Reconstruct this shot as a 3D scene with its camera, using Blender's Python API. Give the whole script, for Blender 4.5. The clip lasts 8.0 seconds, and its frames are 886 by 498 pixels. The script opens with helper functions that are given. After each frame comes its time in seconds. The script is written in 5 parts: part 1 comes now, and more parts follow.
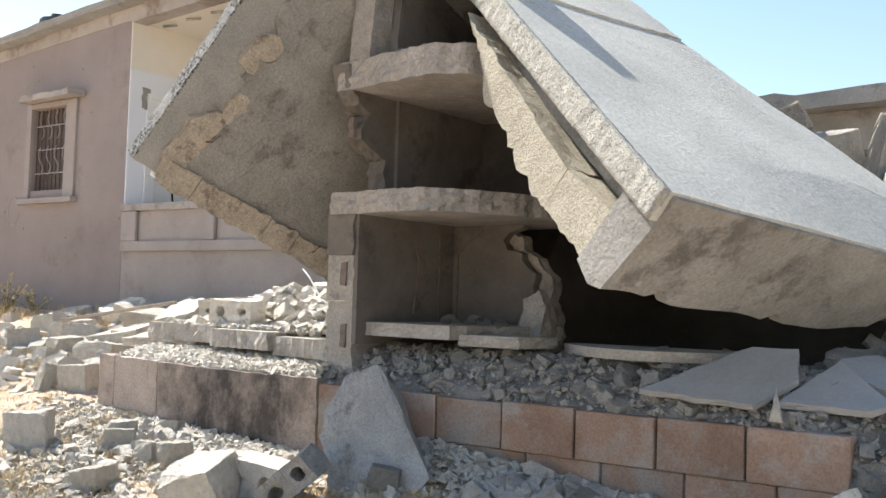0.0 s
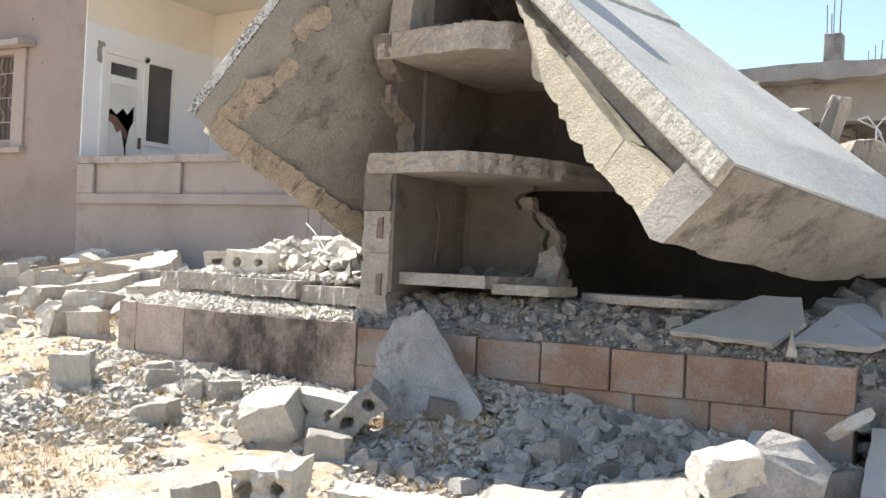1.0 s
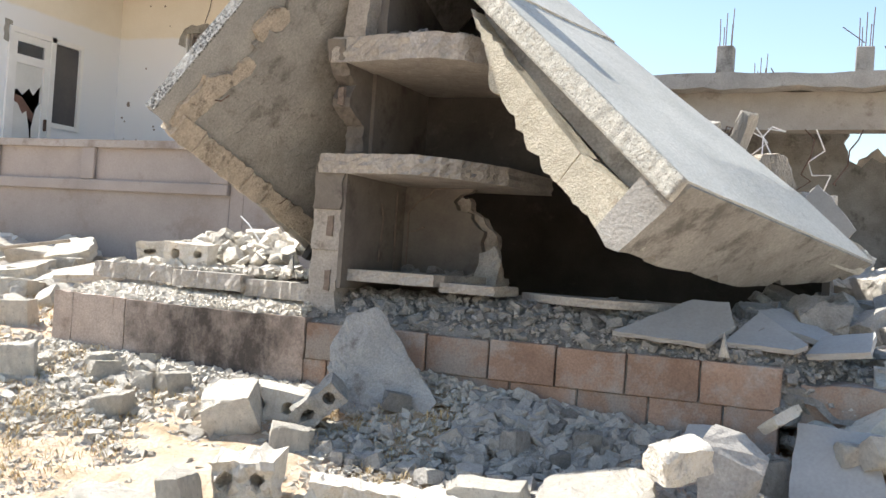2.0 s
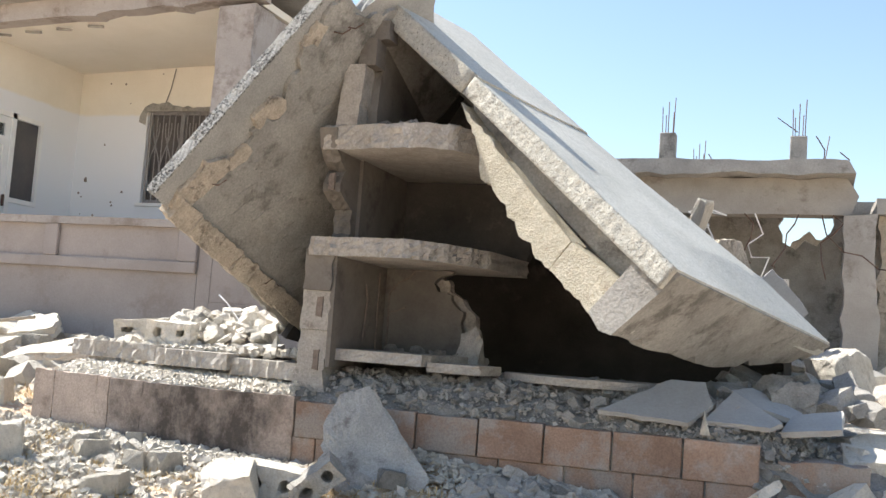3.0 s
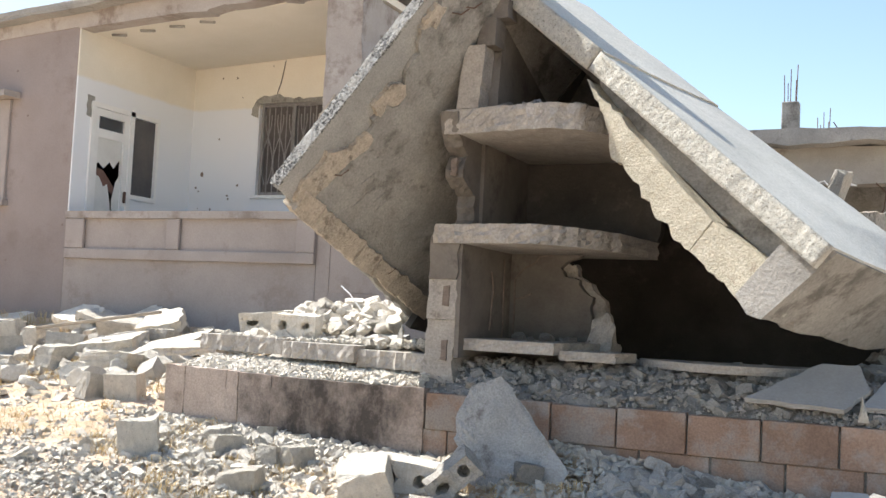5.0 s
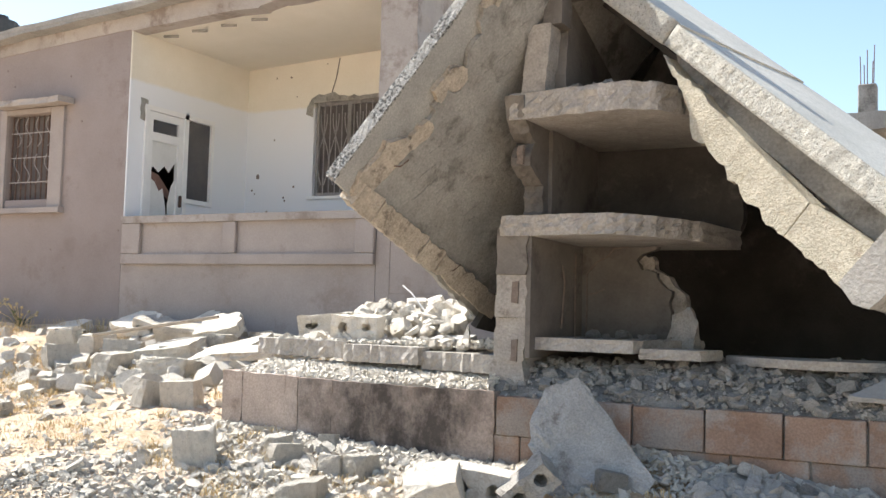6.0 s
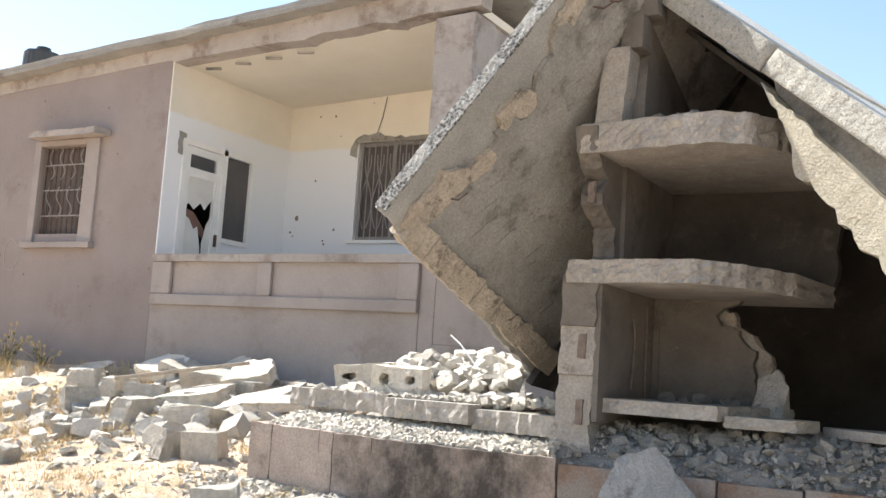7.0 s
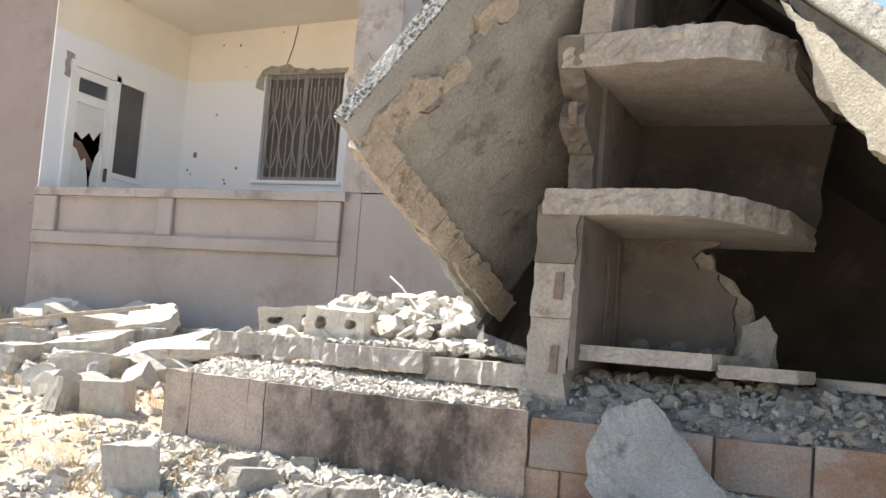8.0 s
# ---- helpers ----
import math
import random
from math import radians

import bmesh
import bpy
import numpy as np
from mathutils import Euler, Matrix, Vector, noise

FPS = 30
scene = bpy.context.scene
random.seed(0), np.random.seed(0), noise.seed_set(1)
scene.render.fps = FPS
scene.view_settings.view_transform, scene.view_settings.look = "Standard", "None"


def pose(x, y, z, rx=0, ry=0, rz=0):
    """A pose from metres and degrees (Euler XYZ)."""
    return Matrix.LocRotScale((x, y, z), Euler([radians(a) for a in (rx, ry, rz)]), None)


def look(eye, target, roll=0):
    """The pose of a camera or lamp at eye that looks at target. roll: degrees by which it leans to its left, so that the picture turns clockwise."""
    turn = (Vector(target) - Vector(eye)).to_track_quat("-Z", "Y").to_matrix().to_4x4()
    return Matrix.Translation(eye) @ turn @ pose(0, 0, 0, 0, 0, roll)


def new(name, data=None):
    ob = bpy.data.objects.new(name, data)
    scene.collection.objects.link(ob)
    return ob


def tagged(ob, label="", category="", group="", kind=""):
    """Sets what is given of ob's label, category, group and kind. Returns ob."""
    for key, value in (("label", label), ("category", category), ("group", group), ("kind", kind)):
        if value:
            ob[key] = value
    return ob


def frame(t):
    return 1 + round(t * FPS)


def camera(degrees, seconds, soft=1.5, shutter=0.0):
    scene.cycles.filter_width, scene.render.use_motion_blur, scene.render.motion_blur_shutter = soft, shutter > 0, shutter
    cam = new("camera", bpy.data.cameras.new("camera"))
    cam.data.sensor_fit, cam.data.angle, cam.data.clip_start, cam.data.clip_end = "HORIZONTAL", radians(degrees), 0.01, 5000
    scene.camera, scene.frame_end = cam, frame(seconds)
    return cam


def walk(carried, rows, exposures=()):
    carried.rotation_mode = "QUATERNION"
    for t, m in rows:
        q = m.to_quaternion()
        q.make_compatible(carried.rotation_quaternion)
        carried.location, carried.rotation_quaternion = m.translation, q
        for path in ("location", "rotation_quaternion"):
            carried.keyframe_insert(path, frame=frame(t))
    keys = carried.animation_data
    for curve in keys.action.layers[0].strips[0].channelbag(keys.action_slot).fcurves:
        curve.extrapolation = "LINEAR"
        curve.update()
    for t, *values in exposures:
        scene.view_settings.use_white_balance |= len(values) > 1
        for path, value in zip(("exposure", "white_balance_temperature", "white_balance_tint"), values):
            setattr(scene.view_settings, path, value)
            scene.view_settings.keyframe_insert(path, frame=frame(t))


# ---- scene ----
cam = camera(46.73, 8.0)
ROWS = [
    (0.0, 0.0332, 0.0373, 0.8738, 37.111, 2.931, -1.807),
    (0.5, -0.18, -0.4307, 0.8314, 33.078, 2.447, -1.18),
    (1.0, -0.4206, -0.9894, 0.789, 29.805, 0.992, -2.572),
    (1.5, -0.5763, -1.2189, 0.8282, 25.963, -0.834, -3.065),
    (3.0, -1.0157, -1.8296, 0.8583, 18.369, 5.016, -4.133),
    (3.5, -1.0859, -1.8431, 0.9172, 18.605, 4.812, -2.575),
    (4.0, -1.111, -1.8237, 0.8843, 20.955, 4.722, -2.388),
    (4.5, -1.157, -1.7989, 0.8989, 22.741, 4.13, -2.598),
    (6.0, -1.45, -1.3529, 0.8613, 27.584, 3.698, -1.625),
    (6.5, -1.619, -1.1603, 0.9029, 29.022, 5.093, -1.095),
    (7.0, -1.8774, -0.8186, 0.8403, 29.348, 6.705, -3.718),
    (7.5, -2.233, -0.4992, 0.7872, 26.32, 7.876, -6.664),
    (8.0, -2.5796, -0.36, 0.7246, 22.322, 4.955, -4.435),
]
STOPS = [(0.0, 1.07), (1.0, 1.22), (1.5, 1.22), (3.0, 1.18), (4.5, 1.18), (6.0, 1.18), (7.0, 1.22), (8.0, 1.34)]
walk(cam, [(t, pose(x, y, z, 90 + pitch, roll, yaw)) for t, x, y, z, yaw, pitch, roll in ROWS], STOPS)

# ---- light ----
SUN_TO = Vector((-0.82, 0.11, 1.0)).normalized()
world = bpy.data.worlds.new("sky")
scene.world = world
world.use_nodes = True
wn = world.node_tree
sky = wn.nodes.new("ShaderNodeTexSky")
sky.sky_type = "NISHITA"
sky.sun_disc = False
sky.sun_elevation = math.asin(SUN_TO.z)
sky.sun_rotation = math.atan2(SUN_TO.x, SUN_TO.y)
sky.dust_density = 0.6
sky.air_density = 1.15
wn.links.new(sky.outputs[0], wn.nodes["Background"].inputs[0])
wn.nodes["Background"].inputs[1].default_value = 0.102
sun_data = bpy.data.lights.new("sun", "SUN")
sun_data.energy = 5.0
sun_data.angle = radians(0.6)
sun_data.color = (1.0, 0.965, 0.90)
sun = new("sun", sun_data)
sun.matrix_world = look(SUN_TO * 30, (0, 0, 0))


# ---- materials ----
def mat(name, dark, light, scale=6.0, rough=0.9, bump=0.25, grain=120.0, spots=None, spot_scale=3.0, spot_at=0.62, metal=0.0, vary=0.0, stops=None, crag=0.0):
    """A weathered mineral surface: cloudy tone, fine grain with relief, and stains of another colour, all tinted warm
    in place of warmer light.
    """
    warm_tint = lambda c: (min(c[0] * 1.015, 1), c[1], c[2] * 0.985)
    dark, light, spots = warm_tint(dark), warm_tint(light), warm_tint(spots) if spots else None
    m = bpy.data.materials.new(name)
    m.use_nodes = True
    nt = m.node_tree
    b = nt.nodes["Principled BSDF"]
    b.inputs["Roughness"].default_value = rough
    b.inputs["Metallic"].default_value = metal
    tc = nt.nodes.new("ShaderNodeTexCoord")
    big = nt.nodes.new("ShaderNodeTexNoise")
    big.inputs["Scale"].default_value, big.inputs["Detail"].default_value, big.inputs["Roughness"].default_value = scale, 8, 0.65
    nt.links.new(tc.outputs["Object"], big.inputs["Vector"])
    ramp = nt.nodes.new("ShaderNodeValToRGB")
    lo, hi = stops or (0.3, 0.7)
    ramp.color_ramp.elements[0].position, ramp.color_ramp.elements[0].color = lo, (*dark, 1)
    ramp.color_ramp.elements[1].position, ramp.color_ramp.elements[1].color = hi, (*light, 1)
    nt.links.new(big.outputs["Fac"], ramp.inputs["Fac"])
    col = ramp.outputs["Color"]
    fine = nt.nodes.new("ShaderNodeTexNoise")
    fine.inputs["Scale"].default_value, fine.inputs["Detail"].default_value = grain, 4
    nt.links.new(tc.outputs["Object"], fine.inputs["Vector"])
    if spots:
        sp = nt.nodes.new("ShaderNodeTexNoise")
        sp.inputs["Scale"].default_value, sp.inputs["Detail"].default_value, sp.inputs["Roughness"].default_value = spot_scale, 6, 0.7
        off = nt.nodes.new("ShaderNodeVectorMath")
        off.operation = "ADD"
        off.inputs[1].default_value = (7.3, 2.1, 4.4)
        nt.links.new(tc.outputs["Object"], off.inputs[0])
        nt.links.new(off.outputs[0], sp.inputs["Vector"])
        sr = nt.nodes.new("ShaderNodeValToRGB")
        sr.color_ramp.elements[0].position = spot_at - 0.05
        sr.color_ramp.elements[1].position = spot_at + 0.07
        nt.links.new(sp.outputs["Fac"], sr.inputs["Fac"])
        mx = nt.nodes.new("ShaderNodeMixRGB")
        mx.inputs[2].default_value = (*spots, 1)
        nt.links.new(sr.outputs["Color"], mx.inputs[0])
        nt.links.new(col, mx.inputs[1])
        col = mx.outputs[0]
    gr = nt.nodes.new("ShaderNodeMixRGB")
    gr.blend_type = "OVERLAY"
    gr.inputs[0].default_value = 0.40 if crag else 0.16
    nt.links.new(col, gr.inputs[1])
    nt.links.new(fine.outputs["Fac"], gr.inputs[2])
    col = gr.outputs[0]
    if vary:
        oi = nt.nodes.new("ShaderNodeObjectInfo")
        hsv = nt.nodes.new("ShaderNodeHueSaturation")
        mr = nt.nodes.new("ShaderNodeMapRange")
        mr.inputs["To Min"].default_value, mr.inputs["To Max"].default_value = 1 - vary, 1 + vary
        nt.links.new(oi.outputs["Random"], mr.inputs["Value"])
        nt.links.new(mr.outputs[0], hsv.inputs["Value"])
        nt.links.new(col, hsv.inputs["Color"])
        col = hsv.outputs[0]
    nt.links.new(col, b.inputs["Base Color"])
    bp = nt.nodes.new("ShaderNodeBump")
    bp.inputs["Strength"].default_value, bp.inputs["Distance"].default_value = bump, 0.02
    add = nt.nodes.new("ShaderNodeMath")
    add.operation = "MULTIPLY_ADD"
    add.inputs[1].default_value = 0.45
    nt.links.new(fine.outputs["Fac"], add.inputs[0])
    nt.links.new(big.outputs["Fac"], add.inputs[2])
    height = add.outputs[0]
    if crag:
        mid = nt.nodes.new("ShaderNodeTexNoise")
        mid.inputs["Scale"].default_value, mid.inputs["Detail"].default_value, mid.inputs["Roughness"].default_value = 22, 6, 0.75
        nt.links.new(tc.outputs["Object"], mid.inputs["Vector"])
        plus = nt.nodes.new("ShaderNodeMath")
        plus.operation = "MULTIPLY_ADD"
        plus.inputs[1].default_value = crag
        nt.links.new(mid.outputs["Fac"], plus.inputs[0])
        nt.links.new(height, plus.inputs[2])
        height = plus.outputs[0]
    nt.links.new(height, bp.inputs["Height"])
    nt.links.new(bp.outputs[0], b.inputs["Normal"])
    return m


CONCRETE = mat("weathered_concrete", (0.24, 0.235, 0.22), (0.36, 0.35, 0.33), 2.5, 0.92, 0.35, 90, (0.20, 0.185, 0.17), 5, 0.62, crag=0.5)
ROOFTOP = mat("rooftop_screed", (0.39, 0.385, 0.345), (0.515, 0.505, 0.46), 1.8, 0.9, 0.3, 60, (0.38, 0.36, 0.32), 7, 0.64, crag=0.5)
EDGE = mat("broken_aggregate", (0.36, 0.35, 0.31), (0.55, 0.53, 0.47), 26, 0.95, 1.0, 150, (0.16, 0.15, 0.135), 60, 0.60, crag=0.9)
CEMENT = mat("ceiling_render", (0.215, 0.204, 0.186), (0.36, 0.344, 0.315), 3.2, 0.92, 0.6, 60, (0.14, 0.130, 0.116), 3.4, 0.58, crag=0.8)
SANDY = mat("broken_hollow_block", (0.38, 0.325, 0.26), (0.58, 0.51, 0.415), 9, 0.95, 0.9, 60, (0.20, 0.165, 0.13), 9, 0.60, crag=1.6)
BLOCK = mat("sandy_block", (0.36, 0.325, 0.25), (0.49, 0.45, 0.36), 5, 0.95, 0.7, 80, (0.34, 0.29, 0.22), 12, 0.62, vary=0.10, crag=1.2)
PLINTH = mat("pinkish_plinth_block", (0.235, 0.145, 0.10), (0.37, 0.255, 0.19), 3, 0.93, 0.5, 90, (0.33, 0.285, 0.25), 2.2, 0.53, vary=0.2, crag=0.7)
PALEPLINTH = mat("pale_plinth_render", (0.36, 0.285, 0.24), (0.50, 0.415, 0.355), 3, 0.93, 0.4, 80, (0.20, 0.155, 0.13), 2.2, 0.60, vary=0.12, crag=0.7)


def stained_plinth():
    """Pale render with one soot stain that has run down the wall in streaks."""
    m = mat("stained_plinth_render", (0.34, 0.27, 0.225), (0.50, 0.415, 0.355), 3, 0.93, 0.5, 80, (0.24, 0.185, 0.15), 2.2, 0.58, crag=0.9)
    nt = m.node_tree
    b = nt.nodes["Principled BSDF"]
    old = b.inputs["Base Color"].links[0].from_socket
    tc = nt.nodes.new("ShaderNodeTexCoord")
    sx = nt.nodes.new("ShaderNodeSeparateXYZ")
    nt.links.new(tc.outputs["Object"], sx.inputs[0])
    mp = nt.nodes.new("ShaderNodeMapping")
    mp.inputs["Scale"].default_value = (4.5, 1.0, 2.4)
    nt.links.new(tc.outputs["Object"], mp.inputs["Vector"])
    streak = nt.nodes.new("ShaderNodeTexNoise")
    streak.inputs["Scale"].default_value, streak.inputs["Detail"].default_value, streak.inputs["Roughness"].default_value = 1.0, 9, 0.7
    nt.links.new(mp.outputs[0], streak.inputs["Vector"])
    blot = nt.nodes.new("ShaderNodeTexNoise")
    blot.inputs["Scale"].default_value, blot.inputs["Detail"].default_value, blot.inputs["Roughness"].default_value = 14, 6, 0.75
    nt.links.new(tc.outputs["Object"], blot.inputs["Vector"])
    far = nt.nodes.new("ShaderNodeMath")
    far.operation = "ADD"
    far.inputs[1].default_value = 4.70
    nt.links.new(sx.outputs["X"], far.inputs[0])
    size = nt.nodes.new("ShaderNodeMath")
    size.operation = "ABSOLUTE"
    nt.links.new(far.outputs[0], size.inputs[0])
    core = nt.nodes.new("ShaderNodeMapRange")
    core.inputs["From Min"].default_value, core.inputs["From Max"].default_value = 0.25, 1.05
    core.inputs["To Min"].default_value, core.inputs["To Max"].default_value = 0.62, -0.25
    nt.links.new(size.outputs[0], core.inputs["Value"])
    s1 = nt.nodes.new("ShaderNodeMath")
    s1.operation = "MULTIPLY_ADD"
    s1.inputs[1].default_value = 1.8
    nt.links.new(streak.outputs["Fac"], s1.inputs[0])
    nt.links.new(core.outputs[0], s1.inputs[2])
    s2 = nt.nodes.new("ShaderNodeMath")
    s2.operation = "MULTIPLY_ADD"
    s2.inputs[1].default_value = 0.8
    nt.links.new(blot.outputs["Fac"], s2.inputs[0])
    nt.links.new(s1.outputs[0], s2.inputs[2])
    fac = nt.nodes.new("ShaderNodeMapRange")
    fac.inputs["From Min"].default_value, fac.inputs["From Max"].default_value = 1.34, 2.05
    fac.inputs["To Max"].default_value = 0.92
    nt.links.new(s2.outputs[0], fac.inputs["Value"])
    mx = nt.nodes.new("ShaderNodeMixRGB")
    mx.inputs[2].default_value = (0.042, 0.033, 0.027, 1)
    nt.links.new(fac.outputs[0], mx.inputs[0])
    nt.links.new(old, mx.inputs[1])
    nt.links.new(mx.outputs[0], b.inputs["Base Color"])
    return m


STAINED = stained_plinth()
# plaster toned down so that part of the niche's shade sits in its colour
NICHE = mat("shade_toned_niche_plaster", (0.115, 0.101, 0.088), (0.205, 0.185, 0.162), 2.2, 0.9, 0.25, 60, (0.10, 0.086, 0.074), 3, 0.58)
PALE = mat("pale_rubble", (0.57, 0.525, 0.45), (0.79, 0.735, 0.645), 7, 0.95, 1.0, 80, (0.42, 0.37, 0.31), 9, 0.63, vary=0.18, crag=1.6)
GREY = mat("grey_rubble", (0.26, 0.245, 0.22), (0.40, 0.375, 0.34), 8, 0.95, 0.9, 90, (0.19, 0.17, 0.15), 10, 0.62, vary=0.22, crag=1.2)
PAVER = mat("smooth_cement_sheet", (0.33, 0.325, 0.31), (0.41, 0.40, 0.385), 3, 0.85, 0.15, 60, (0.30, 0.295, 0.28), 6, 0.64, vary=0.08)
HOUSE = mat("dusty_pink_render", (0.238, 0.198, 0.184), (0.305, 0.258, 0.242), 0.9, 0.9, 0.15, 70, (0.225, 0.182, 0.166), 1.3, 0.60)
FASCIA = mat("stained_fascia_render", (0.31, 0.275, 0.25), (0.43, 0.39, 0.36), 1.6, 0.9, 0.2, 70, (0.23, 0.19, 0.165), 2.4, 0.56)
PARAPET = mat("parapet_render", (0.29, 0.252, 0.232), (0.375, 0.33, 0.305), 1.5, 0.9, 0.15, 70, (0.28, 0.235, 0.21), 2.2, 0.58)
STEEL = mat("rusted_steel", (0.10, 0.06, 0.045), (0.20, 0.13, 0.10), 20, 0.7, 0.2, 150, metal=0.6)
GRILLE = mat("grey_grille_paint", (0.24, 0.22, 0.21), (0.36, 0.34, 0.33), 12, 0.6, 0.1, 150)
FRAME = mat("white_aluminium", (0.72, 0.72, 0.72), (0.82, 0.82, 0.81), 4, 0.4, 0.03, 90)
# near-black plaster tone stands in for the deep shade inside the ruin
DEEPSHADE = mat("deep_shade_plaster", (0.045, 0.040, 0.036), (0.10, 0.09, 0.08), 2.2, 0.95, 0.4, 60, (0.13, 0.115, 0.10), 3, 0.62)
# the dimness of the house's rooms is put into this wall colour
ROOMSHADE = mat("room_shade", (0.05, 0.045, 0.04), (0.09, 0.08, 0.07), 2, 0.9, 0.1, 60)
TANK = mat("black_plastic", (0.03, 0.03, 0.03), (0.06, 0.06, 0.06), 5, 0.5, 0.1, 60)
STRAW = mat("dry_straw", (0.42, 0.30, 0.14), (0.66, 0.52, 0.30), 30, 0.9, 0.0, 60)
LEAF = mat("dusty_weed_leaf", (0.10, 0.12, 0.055), (0.22, 0.23, 0.12), 20, 0.8, 0.0, 60)
WOOD = mat("grey_wood", (0.30, 0.25, 0.19), (0.45, 0.38, 0.30), 14, 0.85, 0.2, 90)
REDDISH = mat("curtain_cloth", (0.16, 0.09, 0.07), (0.24, 0.14, 0.11), 9, 0.95, 0.1, 90)
RUIN = mat("ruin_concrete", (0.26, 0.24, 0.215), (0.37, 0.35, 0.32), 1.8, 0.9, 0.25, 50, (0.20, 0.175, 0.155), 2.5, 0.60)


def loggia_paint():
    """Two-tone wall paint: cream above a straight paint line, bluish white below, both worn."""
    m = mat("two_tone_wall_paint", (0.70, 0.655, 0.56), (0.78, 0.735, 0.65), 1.3, 0.85, 0.08, 60)
    nt = m.node_tree
    b = nt.nodes["Principled BSDF"]
    old = b.inputs["Base Color"].links[0].from_socket
    tc = nt.nodes.new("ShaderNodeTexCoord")
    sx = nt.nodes.new("ShaderNodeSeparateXYZ")
    nt.links.new(tc.outputs["Object"], sx.inputs[0])
    wob = nt.nodes.new("ShaderNodeTexNoise")
    wob.inputs["Scale"].default_value = 6
    nt.links.new(tc.outputs["Object"], wob.inputs["Vector"])
    h = nt.nodes.new("ShaderNodeMath")
    h.operation = "MULTIPLY_ADD"
    h.inputs[1].default_value = 0.04
    nt.links.new(wob.outputs["Fac"], h.inputs[0])
    nt.links.new(sx.outputs["Z"], h.inputs[2])
    st = nt.nodes.new("ShaderNodeMapRange")
    st.inputs["From Min"].default_value, st.inputs["From Max"].default_value = 3.45, 3.49
    nt.links.new(h.outputs[0], st.inputs["Value"])
    mx = nt.nodes.new("ShaderNodeMixRGB")
    mx.inputs[1].default_value = (0.76, 0.765, 0.785, 1)
    nt.links.new(st.outputs[0], mx.inputs[0])
    nt.links.new(old, mx.inputs[2])
    nt.links.new(mx.outputs[0], b.inputs["Base Color"])
    return m


PAINT = loggia_paint()


def glass_material():
    m = bpy.data.materials.new("dusty_glass")
    m.use_nodes = True
    b = m.node_tree.nodes["Principled BSDF"]
    b.inputs["Base Color"].default_value = (0.5, 0.52, 0.54, 1)
    b.inputs["Roughness"].default_value = 0.12
    b.inputs["Transmission Weight"].default_value = 0.85
    return m


GLASS = glass_material()


def soil_material():
    """Pale stony soil with straw-coloured patches."""
    m = mat("stony_soil", (0.57, 0.43, 0.305), (0.76, 0.61, 0.465), 2.2, 0.97, 1.0, 45, (0.47, 0.35, 0.22), 1.3, 0.55, crag=1.8)
    return m


SOIL = soil_material()

# ---- mesh helpers ----
rng = random.Random(7)


def part(name, bm, material, parent=None, label="", smooth=False):
    me = bpy.data.meshes.new(name)
    bm.normal_update()
    bm.to_mesh(me)
    bm.free()
    me.materials.append(material)
    if smooth:
        me.shade_smooth()
    ob = new(name, me)
    if parent:
        ob.parent = parent
    if label:
        tagged(ob, label)
    return ob


def thing(name, label, category, group="", kind="", m=None):
    ob = new(name)
    if m is not None:
        ob.matrix_basis = m
    return tagged(ob, label, category, group, kind)


def box(bm, x0, x1, y0, y1, z0, z1, m=None):
    vs = [bm.verts.new((x, y, z)) for z in (z0, z1) for y in (y0, y1) for x in (x0, x1)]
    for f in ((0, 2, 3, 1), (4, 5, 7, 6), (0, 1, 5, 4), (2, 6, 7, 3), (0, 4, 6, 2), (1, 3, 7, 5)):
        bm.faces.new([vs[i] for i in f])
    if m is not None:
        bmesh.ops.transform(bm, matrix=m, verts=vs)
    return vs


def boxes(*rows):
    bm = bmesh.new()
    for r in rows:
        box(bm, *r)
    return bm


def soften(bm, width=0.006, segments=1):
    bmesh.ops.bevel(bm, geom=list(bm.edges), offset=width, segments=segments, affect="EDGES", clamp_overlap=True)
    return bm


def resample(poly, step, jitter, seed, keep=()):
    """An outline with more points, moved at random; sides whose index is in keep stay straight."""
    r = random.Random(seed)
    out = []
    n = len(poly)
    for i in range(n):
        a, b = Vector(poly[i]), Vector(poly[(i + 1) % n])
        d = b - a
        k = max(1, int(d.length / step))
        if i in keep:
            k = max(1, int(d.length / (step * 3)))
        nrm = Vector((-d.y, d.x)).normalized() if d.length else Vector((0, 0))
        for j in range(k):
            p = a + d * (j / k)
            if j and i not in keep:
                p += nrm * r.uniform(-jitter, jitter) + nrm * jitter * 1.2 * noise.noise(Vector((p.x * 3, p.y * 3, seed)))
            out.append(p)
    return out


